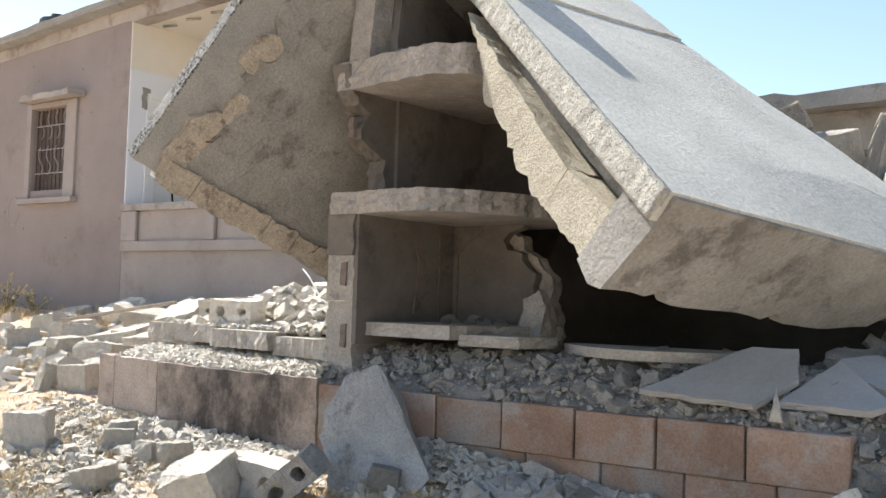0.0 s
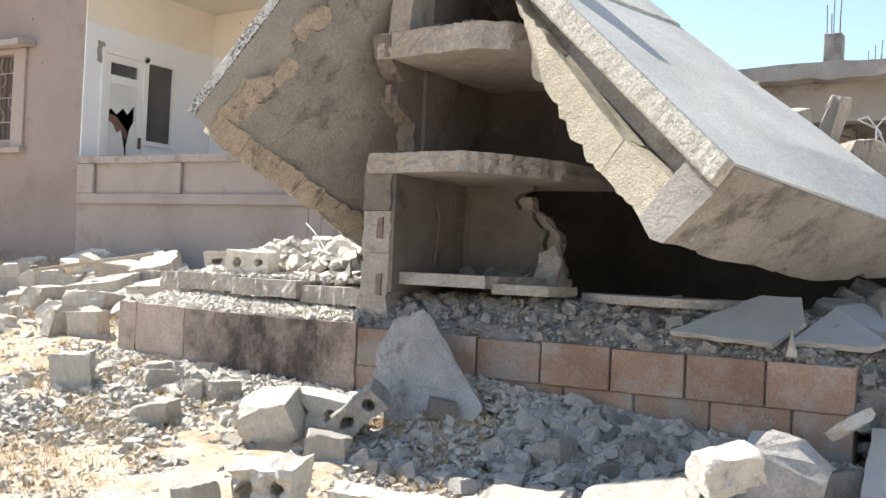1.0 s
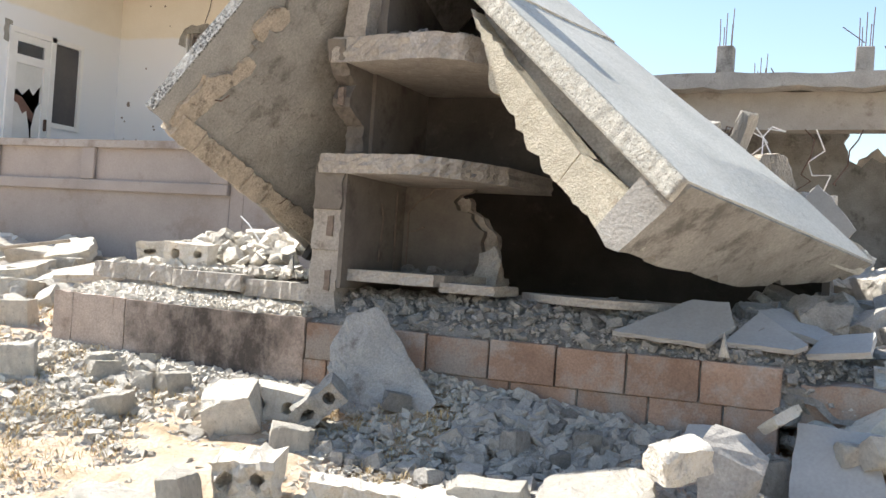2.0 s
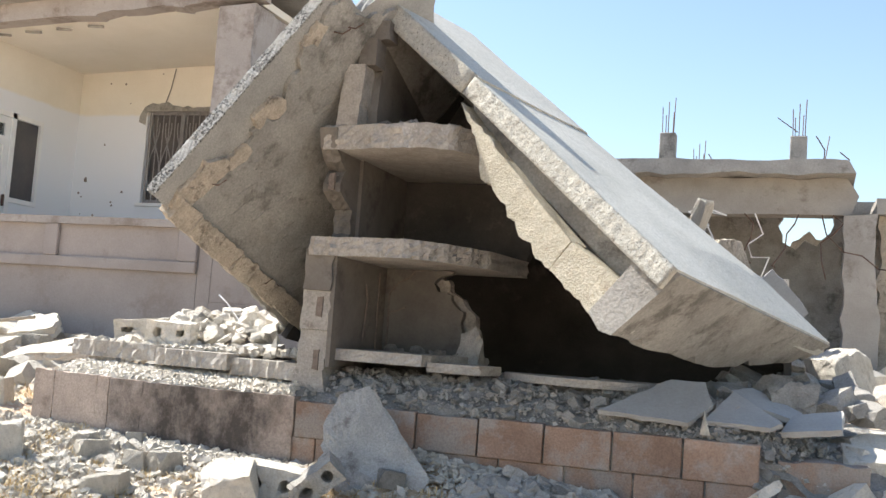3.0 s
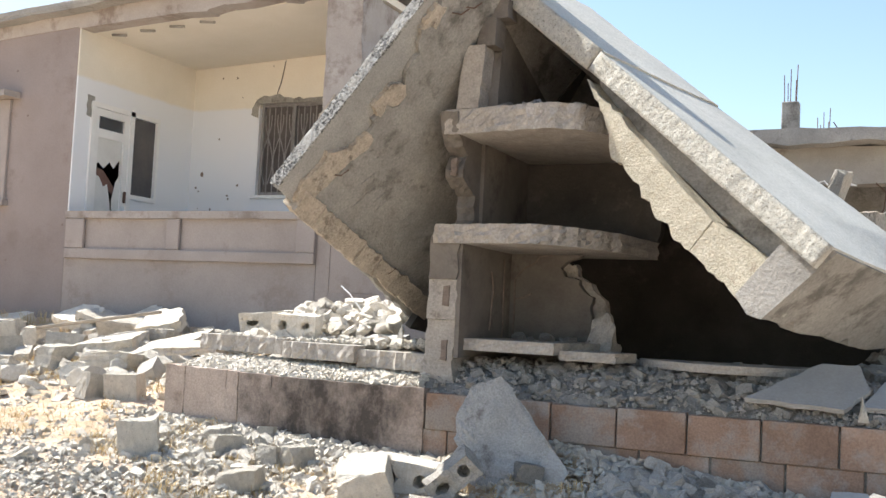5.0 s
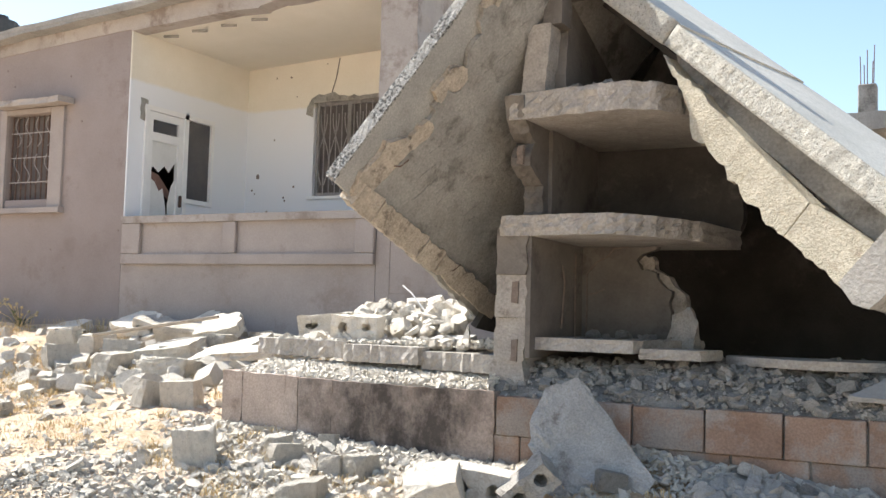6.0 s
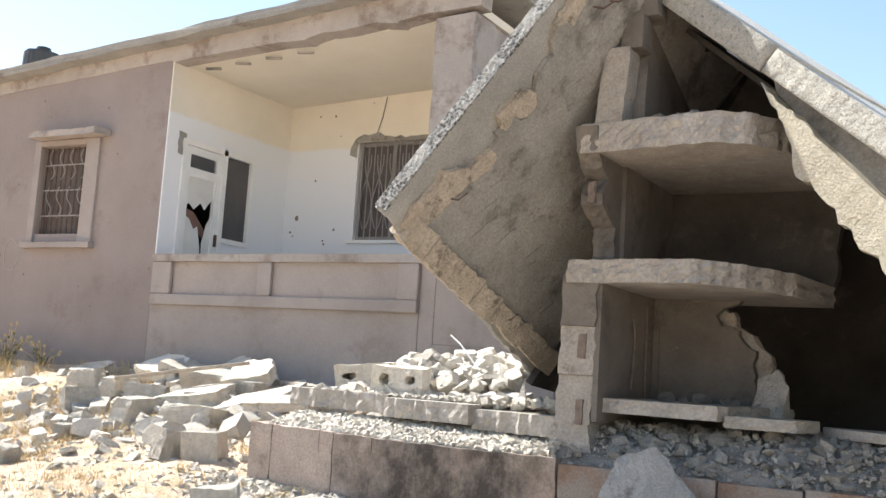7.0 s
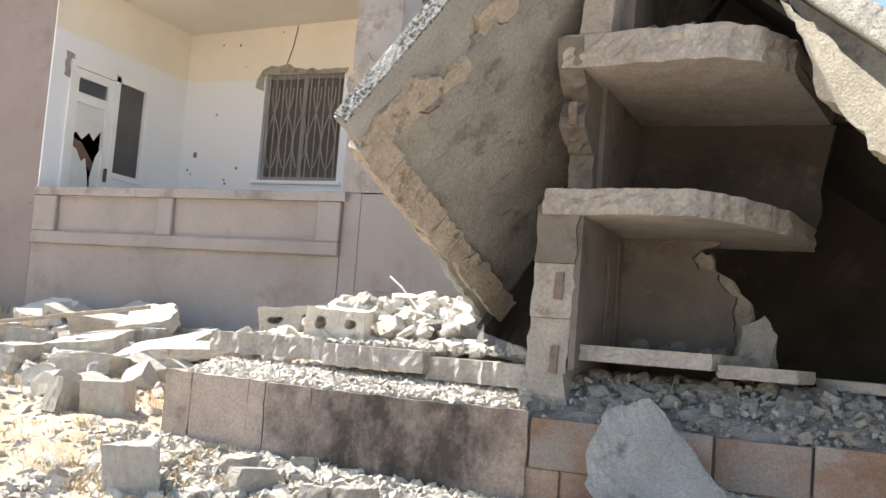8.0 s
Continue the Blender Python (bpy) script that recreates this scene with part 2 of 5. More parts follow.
def plate(bm, outline, w0, w1, frame_m, rough=0.0, layers=3, seed=0, bend=None):
    """A solid plate: the outline (in the frame's first two axes) between heights w0 and w1, with a rough rim."""
    r = random.Random(seed)
    rings = []
    for k in range(layers):
        w = w0 + (w1 - w0) * k / (layers - 1)
        ring = []
        for p in outline:
            q = Vector((p[0], p[1], w))
            if 0 < k < layers - 1:
                q += Vector((r.uniform(-1, 1), r.uniform(-1, 1), r.uniform(-0.5, 0.5))) * rough
            elif rough:
                q += Vector((r.uniform(-1, 1), r.uniform(-1, 1), 0)) * rough * 0.5
            if bend:
                q.z += bend(p[0], p[1])
            ring.append(bm.verts.new(frame_m @ q))
        rings.append(ring)
    n = len(outline)
    for k in range(layers - 1):
        for i in range(n):
            j = (i + 1) % n
            bm.faces.new((rings[k][i], rings[k][j], rings[k + 1][j], rings[k + 1][i]))
    top = bm.faces.new(rings[-1])
    bot = bm.faces.new(list(reversed(rings[0])))
    top.normal_update()
    bot.normal_update()
    bmesh.ops.triangulate(bm, faces=[top, bot], ngon_method="EAR_CLIP")
    bmesh.ops.recalc_face_normals(bm, faces=list(bm.faces))
    return bm


def axes(origin, a, b):
    a = Vector(a).normalized()
    c = a.cross(Vector(b)).normalized()
    b = c.cross(a)
    m = Matrix((a, b, c)).transposed().to_4x4()
    m.translation = Vector(origin)
    return m


def roughen(bm, cuts, amp, scale, seed=0):
    """Breaks flat faces up and moves the points along their normals by noise."""
    bmesh.ops.triangulate(bm, faces=list(bm.faces))
    if cuts:
        bmesh.ops.subdivide_edges(bm, edges=list(bm.edges), cuts=cuts, use_grid_fill=True)
    bm.normal_update()
    o = Vector((seed * 3.1, seed * 1.7, seed * 0.9))
    for v in bm.verts:
        v.co += v.normal * amp * noise.noise(v.co * scale + o) + v.normal * amp * 0.5 * noise.noise(v.co * scale * 2.7 + o)
    return bm


def hull(points):
    bm = bmesh.new()
    for p in points:
        bm.verts.new(p)
    res = bmesh.ops.convex_hull(bm, input=list(bm.verts))
    loose = [v for v in bm.verts if not v.link_faces]
    bmesh.ops.delete(bm, geom=loose, context="VERTS")
    return bm


def shard(seed, sx=1.0, sy=1.0, sz=1.0, chop=0.35, cuts=0, amp=0.0, scale=6):
    """A broken lump of masonry: a skewed box with its corners knocked off."""
    r = random.Random(seed)
    pts = []
    for x in (-0.5, 0.5):
        for y in (-0.5, 0.5):
            for z in (-0.5, 0.5):
                c = Vector((x * sx, y * sy, z * sz))
                if r.random() < 0.72:
                    for k, s in ((0, sx), (1, sy), (2, sz)):
                        p = c.copy()
                        p[k] -= math.copysign(s * r.uniform(0.1, chop), c[k])
                        pts.append(p)
                else:
                    pts.append(c + Vector((r.uniform(-0.12, 0.12) * sx, r.uniform(-0.12, 0.12) * sy, r.uniform(-0.12, 0.12) * sz)))
    bm = hull(pts)
    if cuts:
        roughen(bm, cuts, amp, scale, seed)
    return bm


def ground_z(x, y):
    xc = min(max(x, -6.5), 0.5)
    if y < 2.5:
        z = 0.02 - 0.3132 + 0.15 * (max(y, -9.0) - 2.5)
    elif y < 7.2:
        z = 0.02 + 0.18 * (y - 4.24)
    else:
        z = 0.5528 + 0.07 * (min(y, 22.0) - 7.2)
    z -= 0.05 * (xc + 4.8)
    if -3.9 < x < -0.9 and 3.0 < y < 4.4:
        crest = 0.16 - 0.115 * (x + 3.2) if x > -3.2 else 0.16 - 0.25 * (-3.2 - x)
        z = max(z, crest - 0.42 * max(0.0, 4.24 - y))
    return z


# ---- ground ----
def spread(fine0, fine1, step, reach):
    vals = list(np.arange(fine0, fine1 + 1e-6, step))
    s, a, b = step, fine0, fine1
    lo, hi = [], []
    while a > -reach:
        s *= 1.25
        a -= s
        b += s
        lo.append(a)
        hi.append(b)
    return lo[::-1] + vals + hi


def build_ground():
    xs, ys = spread(-10.0, 1.2, 0.055, 900), spread(1.4, 7.4, 0.055, 900)
    verts, faces = [], []
    for y in ys:
        for x in xs:
            z = ground_z(x, y)
            p = Vector((x, y, 0))
            z += 0.05 * noise.noise(p * 0.9) + 0.03 * noise.noise(p * 3.1)
            if -10.1 < x < 1.3 and 1.3 < y < 7.5:
                z += 0.020 * noise.noise(p * 9) + 0.012 * noise.noise(p * 21)
            verts.append((x, y, z))
    nx = len(xs)
    for j in range(len(ys) - 1):
        for i in range(nx - 1):
            a = j * nx + i
            faces.append((a, a + 1, a + nx + 1, a + nx))
    me = bpy.data.meshes.new("ground")
    me.from_pydata(verts, [], faces)
    me.materials.append(SOIL)
    me.shade_smooth()
    return tagged(new("ground", me), "pale stony soil with dry straw and grit", "ground", kind="structure")


build_ground()


def tube(bm, pts, r, sides=6):
    pts = [Vector(p) for p in pts]
    rings = []
    for i, p in enumerate(pts):
        d = (pts[min(i + 1, len(pts) - 1)] - pts[max(i - 1, 0)]).normalized()
        a = d.orthogonal().normalized()
        b = d.cross(a)
        rings.append([bm.verts.new(p + (a * math.cos(2 * math.pi * k / sides) + b * math.sin(2 * math.pi * k / sides)) * r) for k in range(sides)])
    for q, s in zip(rings, rings[1:]):
        for k in range(sides):
            bm.faces.new((q[k], q[(k + 1) % sides], s[(k + 1) % sides], s[k]))
    bm.faces.new(rings[0][::-1])
    bm.faces.new(rings[-1])
    return bm


def prism_xz(bm, pts, y0, y1):
    """A solid whose outline is given in x and z, from y0 to y1."""
    a = [bm.verts.new((x, y0, z)) for x, z in pts]
    b = [bm.verts.new((x, y1, z)) for x, z in pts]
    n = len(pts)
    for i in range(n):
        j = (i + 1) % n
        bm.faces.new((a[i], a[j], b[j], b[i]))
    f0, f1 = bm.faces.new(a[::-1]), bm.faces.new(b)
    f0.normal_update()
    f1.normal_update()
    bmesh.ops.triangulate(bm, faces=[f0, f1], ngon_method="EAR_CLIP")
    bmesh.ops.recalc_face_normals(bm, faces=list(bm.faces))
    return bm


# ---- the house behind ----
def lintel_z(x):
    return 3.99 + 0.048 * (x + 10)


def eave_z(x):
    return 4.245 + 0.068 * (x + 10.4)


def build_house():
    house = thing("house", "single-storey pink rendered house with an open white loggia, pocked by shrapnel", "house")
    FY = 7.16
    # front wall with the barred window
    bm = bmesh.new()
    tops = lambda x: eave_z(x) - 0.16
    prism_xz(bm, [(-17.0, 0.2), (-11.95, 0.2), (-11.95, tops(-11.95)), (-17.0, tops(-17.0))], FY, FY + 0.22)
    prism_xz(bm, [(-11.2, 0.2), (-10.0, 0.2), (-10.0, tops(-10.0)), (-11.2, tops(-11.2))], FY, FY + 0.22)
    prism_xz(bm, [(-11.95, 3.13), (-11.2, 3.13), (-11.2, tops(-11.2)), (-11.95, tops(-11.95))], FY, FY + 0.22)
    box(bm, -11.95, -11.2, FY, FY + 0.22, 0.2, 2.1)
    part("front_wall", bm, HOUSE, house)
    # loggia parapet with two sunk panels
    par = part("parapet", boxes((-9.999, -6.66, FY + 0.003, FY + 0.17, 0.2, 1.80)), PARAPET, house)
    for x0, x1, z0, z1 in ((-9.97, -6.66, 1.33, 1.445), (-9.97, -9.70, 1.447, 1.785), (-8.53, -8.36, 1.447, 1.785), (-6.88, -6.66, 1.447, 1.785)):
        part("panel_rail", soften(boxes((x0, x1, FY - 0.045, FY + 0.001, z0, z1)), 0.008), PARAPET, par)
    part("coping", soften(roughen(boxes((-9.975, -6.62, FY - 0.055, FY + 0.22, 1.787, 1.865)), 2, 0.006, 7), 0.002), FASCIA, par)
    # pillar and the wall that runs on beside it
    bm = bmesh.new()
    plate(bm, resample([(-6.68, 1.87), (-6.26, 1.87), (-6.26, 4.12), (-6.68, 4.10)], 0.16, 0.012, 3, keep=(0, 2)), 0, 0.4, axes((0, FY + 0.4, 0), (1, 0, 0), (0, 0, 1)), 0.006, 3, 5)
    pil = part("pillar", bm, FASCIA, house)
    bm = bmesh.new()
    plate(bm, resample([(-6.71, 2.45), (-6.50, 2.50), (-6.44, 2.95), (-6.54, 3.06), (-6.71, 2.85)], 0.06, 0.02, 8), 0, 0.015, axes((0, FY - 0.001, 0), (1, 0, 0), (0, 0, 1)), 0.003, 3, 5)
    part("bare_patch", bm, SANDY, pil, "patch of fallen render")
    part("pillar_base", boxes((-6.655, -6.50, FY + 0.006, FY + 0.2, 0.2, 1.866)), PARAPET, house)
    part("cracked_wall", boxes((-6.4985, -5.3, FY + 0.009, FY + 0.2, 0.2, 1.054)), PARAPET, house, "cracked rendered wall beside the pillar")
    part("cracked_wall", boxes((-6.4975, -5.3, FY + 0.012, FY + 0.2, 1.057, 1.86)), PARAPET, house, "cracked rendered wall beside the pillar")
    # lintel and roof
    bm = bmesh.new()
    low = [(-9.98, lintel_z(-9.98))]
    r = random.Random(4)
    x, z = -9.98, 0
    while x < -6.75:
        x += r.uniform(0.18, 0.42)
        z = 0.0 if x < -8.4 else r.choice((-0.03, 0.0, 0.02, 0.03))
        low += [(min(x, -6.5) - 0.02, lintel_z(x) + z), (min(x, -6.5), lintel_z(x + 0.05) + z * 0.4)]
    low = [(-17.0, eave_z(-17) - 0.22), (-10.02, eave_z(-10.02) - 0.26)] + low + [(-6.2, lintel_z(-6.2))]
    top = [(-6.2, eave_z(-6.2) - 0.05), (-17.0, eave_z(-17) - 0.05)]
    prism_xz(bm, low + top, FY - 0.012, FY + 0.2)
    part("lintel", bm, FASCIA, house, "stained render band under the roof edge")
    bm = bmesh.new()
    prism_xz(bm, [(-17.2, eave_z(-17.2) - 0.098), (-6.05, eave_z(-6.05) - 0.098), (-6.05, eave_z(-6.05)), (-17.2, eave_z(-17.2))], 6.96, 13.0)
    bmesh.ops.subdivide_edges(bm, edges=[e for e in bm.edges if abs(e.verts[0].co.x - e.verts[1].co.x) > 5], cuts=60)
    for v in bm.verts:
        if v.co.y < 7:
            v.co.z += 0.018 * noise.noise(v.co * 2.3)
            v.co.y += 0.02 * noise.noise(v.co * 1.7 + Vector((3, 3, 3)))
    part("roof", bm, CONCRETE, house, "flat concrete roof with a worn edge")
    # loggia: back wall, side wall, floor, ceiling, side beam
    bm = boxes((-9.98, -8.92, 9.27, 9.47, 0.9, 4.3), (-7.92, -5.9, 9.27, 9.47, 0.9, 4.3), (-8.92, -7.92, 9.27, 9.47, 0.9, 2.31), (-8.92, -7.92, 9.27, 9.47, 3.52, 4.3))
    back = part("loggia_back_wall", bm, PAINT, house, "wall painted cream over bluish white, with bullet holes")
    part("reveal", boxes((-9.998, -9.98, FY + 0.003, FY + 0.222, 1.87, 4.05)), PAINT, house)
    side = part("loggia_side_wall", boxes((-10.18, -9.98, 8.60, 9.47, 0.9, 4.2), (-10.18, -9.98, 7.40, 8.60, 3.2, 4.2), (-10.18, -9.98, FY + 0.222, 7.40, 0.9, 4.2), (-10.18, -9.98, 8.10, 8.60, 0.9, 2.12)), PAINT, house, "white painted side wall with the glazed door")
    part("loggia_floor", boxes((-10.0, -5.9, FY + 0.171, 9.27, 0.75, 0.95)), CONCRETE, house)
    bm = bmesh.new()
    prism_xz(bm, [(-9.979, 4.005), (-6.3, 4.17), (-6.3, 4.25), (-9.979, 4.12)], FY + 0.201, 9.269)
    part("loggia_ceiling", bm, PAINT, house, "cream painted ceiling")
    part("side_beam", soften(boxes((-6.5, -6.30, FY + 0.401, 9.26, 3.78, 4.135)), 0.01), FASCIA, house)
    part("end_wall", boxes((-6.49, -6.32, FY + 0.201, 9.26, 0.2, 1.86)), PARAPET, house)
    # rooms behind the openings, near-black walls standing in for their shade
    part("room", boxes((-13.2, -10.2, 9.6, 9.62, 0.9, 3.6), (-13.22, -13.2, 7.4, 9.6, 0.9, 3.6), (-13.2, -10.2, 7.4, 9.6, 0.9, 0.92), (-13.2, -10.2, 7.4, 9.6, 3.58, 3.6)), ROOMSHADE, house, "inner room backing, coloured dark for its shade")
    part("inner_room", boxes((-10.0, -6.0, 11.4, 11.42, 0.9, 4.1), (-10.02, -10.0, 9.48, 11.4, 0.9, 4.1), (-6.0, -5.98, 9.48, 11.4, 0.9, 4.1), (-10.0, -6.0, 9.48, 11.4, 0.9, 0.92)), ROOMSHADE, house, "inner room backing, coloured dark for its shade")
    part("outer_wall", boxes((-6.2, -5.98, 9.48, 12.9, 0.2, 4.35), (-17.0, -6.2, 12.7, 12.9, 0.2, 3.75), (-17.0, -16.8, 7.39, 12.7, 0.2, 3.6)), HOUSE, house)
    # barred window on the front
    w = thing("window", "", "")
    w.parent = house
    fr = boxes((-12.06, -11.952, FY - 0.035, FY + 0.1, 2.0, 3.2), (-11.198, -10.98, FY - 0.035, FY + 0.1, 2.0, 3.2), (-11.95, -11.2, FY - 0.035, FY + 0.1, 3.135, 3.2))
    part("window_surround", soften(fr, 0.006), PARAPET, w, "pale raised render surround")
    part("window_sill", soften(roughen(boxes((-12.1, -10.94, FY - 0.09, FY + 0.12, 1.93, 1.998)), 1, 0.008, 6), 0.002), PARAPET, w)
    bm = bmesh.new()
    plate(bm, resample([(-12.02, -0.19), (-11.2, -0.20), (-10.86, -0.24), (-10.84, -0.02), (-12.02, -0.02)], 0.1, 0.025, 4, keep=(3,)), 3.205, 3.275, Matrix.Translation((0, FY, 0)), 0.012, 3, 6)
    part("visor", bm, FASCIA, w, "chipped concrete visor over the window")
    # flat dark sheet; the shade behind the bars is in its colour
    part("shutter", boxes((-11.945, -11.205, FY + 0.12, FY + 0.14, 2.105, 3.125)), SCREEN, w, "dark sheet standing in for the unlit opening behind bars")
    for k in range(9):
        x = -11.92 + k * 0.087
        bm = bmesh.new()
        tube(bm, [(x, FY + 0.05, 2.11), (x + 0.01 * math.sin(k), FY + 0.045, 2.6), (x, FY + 0.05, 3.12)], 0.009)
        part("bar", bm, STEEL, w)
    for z in (2.32, 2.62, 2.92):
        bm = bmesh.new()
        tube(bm, [(-11.94, FY + 0.045, z), (-11.21, FY + 0.045, z)], 0.008)
        part("bar", bm, GRILLE, w)
    for k in range(4):
        for z in (2.3, 2.75):
            c = -11.83 + k * 0.174
            bm = bmesh.new()
            tube(bm, [(c + 0.07 * math.sin(a / 12 * 2 * math.pi) * (1 - 0.5 * a / 12), FY + 0.04, z + 0.36 * a / 12) for a in range(13)], 0.006, 5)
            part("scroll", bm, GRILLE, w)
    # barred window in the loggia
    w = thing("window", "", "")
    w.parent = house
    part("window_frame", boxes((-8.92, -8.88, 9.33, 9.40, 2.31, 3.52), (-7.96, -7.92, 9.33, 9.40, 2.31, 3.52), (-8.88, -7.96, 9.33, 9.40, 2.31, 2.36), (-8.88, -7.96, 9.33, 9.40, 3.47, 3.52), (-8.44, -8.40, 9.33, 9.40, 2.36, 3.47)), GRILLE, w)
    part("window_sill", soften(boxes((-8.98, -7.86, 9.235, 9.35, 2.265, 2.308)), 0.006), FRAME, w)
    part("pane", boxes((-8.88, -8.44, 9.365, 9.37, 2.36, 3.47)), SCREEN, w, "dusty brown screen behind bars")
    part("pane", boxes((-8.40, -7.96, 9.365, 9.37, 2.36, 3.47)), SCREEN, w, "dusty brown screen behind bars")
    bm = bmesh.new()
    plate(bm, resample([(-9.04, 3.36), (-8.935, 3.32), (-8.925, 3.50), (-7.9, 3.50), (-7.88, 3.56), (-8.4, 3.55), (-8.62, 3.62), (-8.85, 3.61), (-8.96, 3.56), (-9.03, 3.45)], 0.07, 0.02, 5, keep=(2,)), 0, 0.012, axes((0, 9.27, 0), (1, 0, 0), (0, 0, 1)), 0.003, 3, 2)
    part("chipped_plaster", bm, CEMENT, back, "bare cement where plaster has fallen off")
    for k in range(11):
        x = -8.86 + k * 0.088
        bm = bmesh.new()
        tube(bm, [(x, 9.29, 2.33), (x, 9.285, 3.5)], 0.007, 5)
        part("bar", bm, GRILLE, w)
    for k in range(5):
        for s in (-1, 1):
            c = -8.77 + k * 0.177
            bm = bmesh.new()
            tube(bm, [(c + s * (0.02 + 0.065 * math.sin(a / 14 * math.pi * 1.6)), 9.275, 2.45 + 0.9 * a / 14) for a in range(15)], 0.007, 5)
            part("scroll", bm, GRILLE, w)
    # glazed door with a side light
    X = -9.98
    d = thing("door", "", "")
    d.parent = house
    part("door_frame", boxes((X - 0.06, X + 0.025, 7.402, 7.46, 0.95, 3.198), (X - 0.06, X + 0.025, 8.06, 8.13, 0.95, 3.198), (X - 0.06, X + 0.025, 8.55, 8.598, 2.122, 3.198), (X - 0.06, X + 0.025, 7.46, 8.55, 3.14, 3.198), (X - 0.06, X + 0.025, 8.13, 8.55, 2.122, 2.18)), FRAME, d)
    leaf = part("door_leaf", boxes((X - 0.04, X + 0.01, 7.462, 7.54, 0.97, 3.135), (X - 0.04, X + 0.01, 7.97, 8.058, 0.97, 3.135), (X - 0.04, X + 0.01, 7.54, 7.97, 3.05, 3.135), (X - 0.04, X + 0.01, 7.54, 7.97, 2.80, 2.90), (X - 0.04, X + 0.01, 7.54, 7.97, 0.97, 1.9)), FRAME, d)
    part("pane", boxes((X - 0.02, X - 0.014, 7.54, 7.97, 2.90, 3.05)), GLASS, leaf)
    sh = ([(7.54, 2.80), (7.97, 2.80), (7.97, 2.60), (7.93, 2.56), (7.85, 2.46), (7.78, 2.53), (7.68, 2.44), (7.60, 2.50), (7.54, 2.47)], [(7.54, 1.9), (7.54, 2.36), (7.62, 2.33), (7.70, 2.22), (7.76, 2.26), (7.82, 2.04), (7.84, 1.9)], [(7.97, 1.9), (7.86, 1.9), (7.85, 2.08), (7.90, 2.30), (7.97, 2.40)])
    for s in sh:
        bm = bmesh.new()
        plate(bm, s, -0.003, 0.003, axes((X - 0.017, 0, 0), (0, 1, 0), (0, 0, 1)), 0, 2)
        part("glass_shard", bm, FROST, leaf, "jagged piece of frosted glass left in the door")
    bm = bmesh.new()
    plate(bm, [(7.56, 2.45), (7.72, 2.42), (7.93, 2.22), (7.95, 2.12), (7.80, 2.20), (7.70, 2.12), (7.66, 2.28), (7.56, 2.38)], -0.01, 0.01, axes((X - 0.06, 0, 0), (0, 1, 0), (0, 0, 1)), 0, 2)
    part("torn_panel", bm, REDDISH, leaf, "torn brown panel hanging in the door")
    part("handle", soften(boxes((X + 0.012, X + 0.05, 8.005, 8.03, 2.06, 2.2)), 0.006), STEEL, leaf)
    part("pane", boxes((X - 0.02, X - 0.014, 8.13, 8.55, 2.18, 3.14)), DARKGLASS, d, "dark glass side light")
    bm = bmesh.new()
    plate(bm, [(8.30, 2.45), (8.42, 2.75), (8.50, 2.82), (8.47, 2.40), (8.40, 2.25)], -0.004, 0.004, axes((X - 0.03, 0, 0), (0, 1, 0), (0, 0, 1)), 0, 2)
    part("curtain_scrap", bm, REDDISH, d)
    bm = bmesh.new()
    plate(bm, resample([(7.40, 3.0), (7.33, 3.02), (7.33, 3.26), (7.44, 3.25), (7.44, 3.205), (7.40, 3.2)], 0.05, 0.012, 8), 0, 0.012, axes((X + 0.001, 0, 0), (0, 1, 0), (0, 0, 1)), 0.002, 3)
    part("chipped_plaster", bm, CEMENT, side, "bare cement beside the door frame")
    # shrapnel pits: shallow dark scars set in the render
    r = random.Random(21)
    pits = [(-9.78, 2.59, 0.035)] + [(r.uniform(-10.0, -9.2), r.uniform(2.0, 2.6), r.uniform(0.008, 0.02)) for _ in range(10)] + [(r.uniform(-9.9, -6.9), r.uniform(2.2, 4.0), r.uniform(0.006, 0.016)) for _ in range(14)]
    for x, z, s in pits:
        if -9.0 < x < -7.85 and z < 3.7:
            continue
        bm = bmesh.new()
        plate(bm, [(x + s * r.uniform(0.6, 1.2) * math.cos(a), z + s * r.uniform(0.6, 1.3) * math.sin(a)) for a in np.linspace(0, 2 * math.pi, 8)[:-1]], 0.0, 0.004, axes((0, 9.27, 0), (1, 0, 0), (0, 0, 1)), 0, 2)
        part("shrapnel_pit", bm, PIT, back)
    fw = [o for o in house.children if o.name.startswith("front_wall")][0]
    for _ in range(26):
        x, z, s = r.uniform(-14, -10.05), r.uniform(1.2, 3.8), r.uniform(0.008, 0.02)
        if -12.1 < x < -10.9 and 1.9 < z < 3.35:
            continue
        bm = bmesh.new()
        plate(bm, [(x + s * r.uniform(0.6, 1.2) * math.cos(a), z + s * r.uniform(0.6, 1.3) * math.sin(a)) for a in np.linspace(0, 2 * math.pi, 8)[:-1]], 0.0, 0.004, axes((0, FY, 0), (1, 0, 0), (0, 0, 1)), 0, 2)
        part("shrapnel_pit", bm, PIT, fw)
    bm = bmesh.new()
    tube(bm, [(-12.32 + 0.13 * math.cos(a), FY - 0.001, 1.86 + 0.19 * math.sin(a)) for a in np.linspace(0.2, 6.1, 20)], 0.006, 4)
    part("spray_ring", bm, FASCIA, fw, "faint sprayed ring on the wall")
    # stubs of old fixing bars under the ceiling edge
    for k in range(4):
        x = -9.75 + k * 0.42
        bm = bmesh.new()
        tube(bm, [(x, FY + 0.25, lintel_z(x) - 0.035), (x + 0.16, FY + 0.32, lintel_z(x) - 0.03)], 0.016)
        part("bar_stub", bm, CEMENT, house)
    bm = bmesh.new()
    tube(bm, [(-8.55, 9.255, 4.05), (-8.6, 9.262, 3.8), (-8.66, 9.262, 3.62)], 0.005, 4)
    part("hanging_wire", bm, TANK, house)


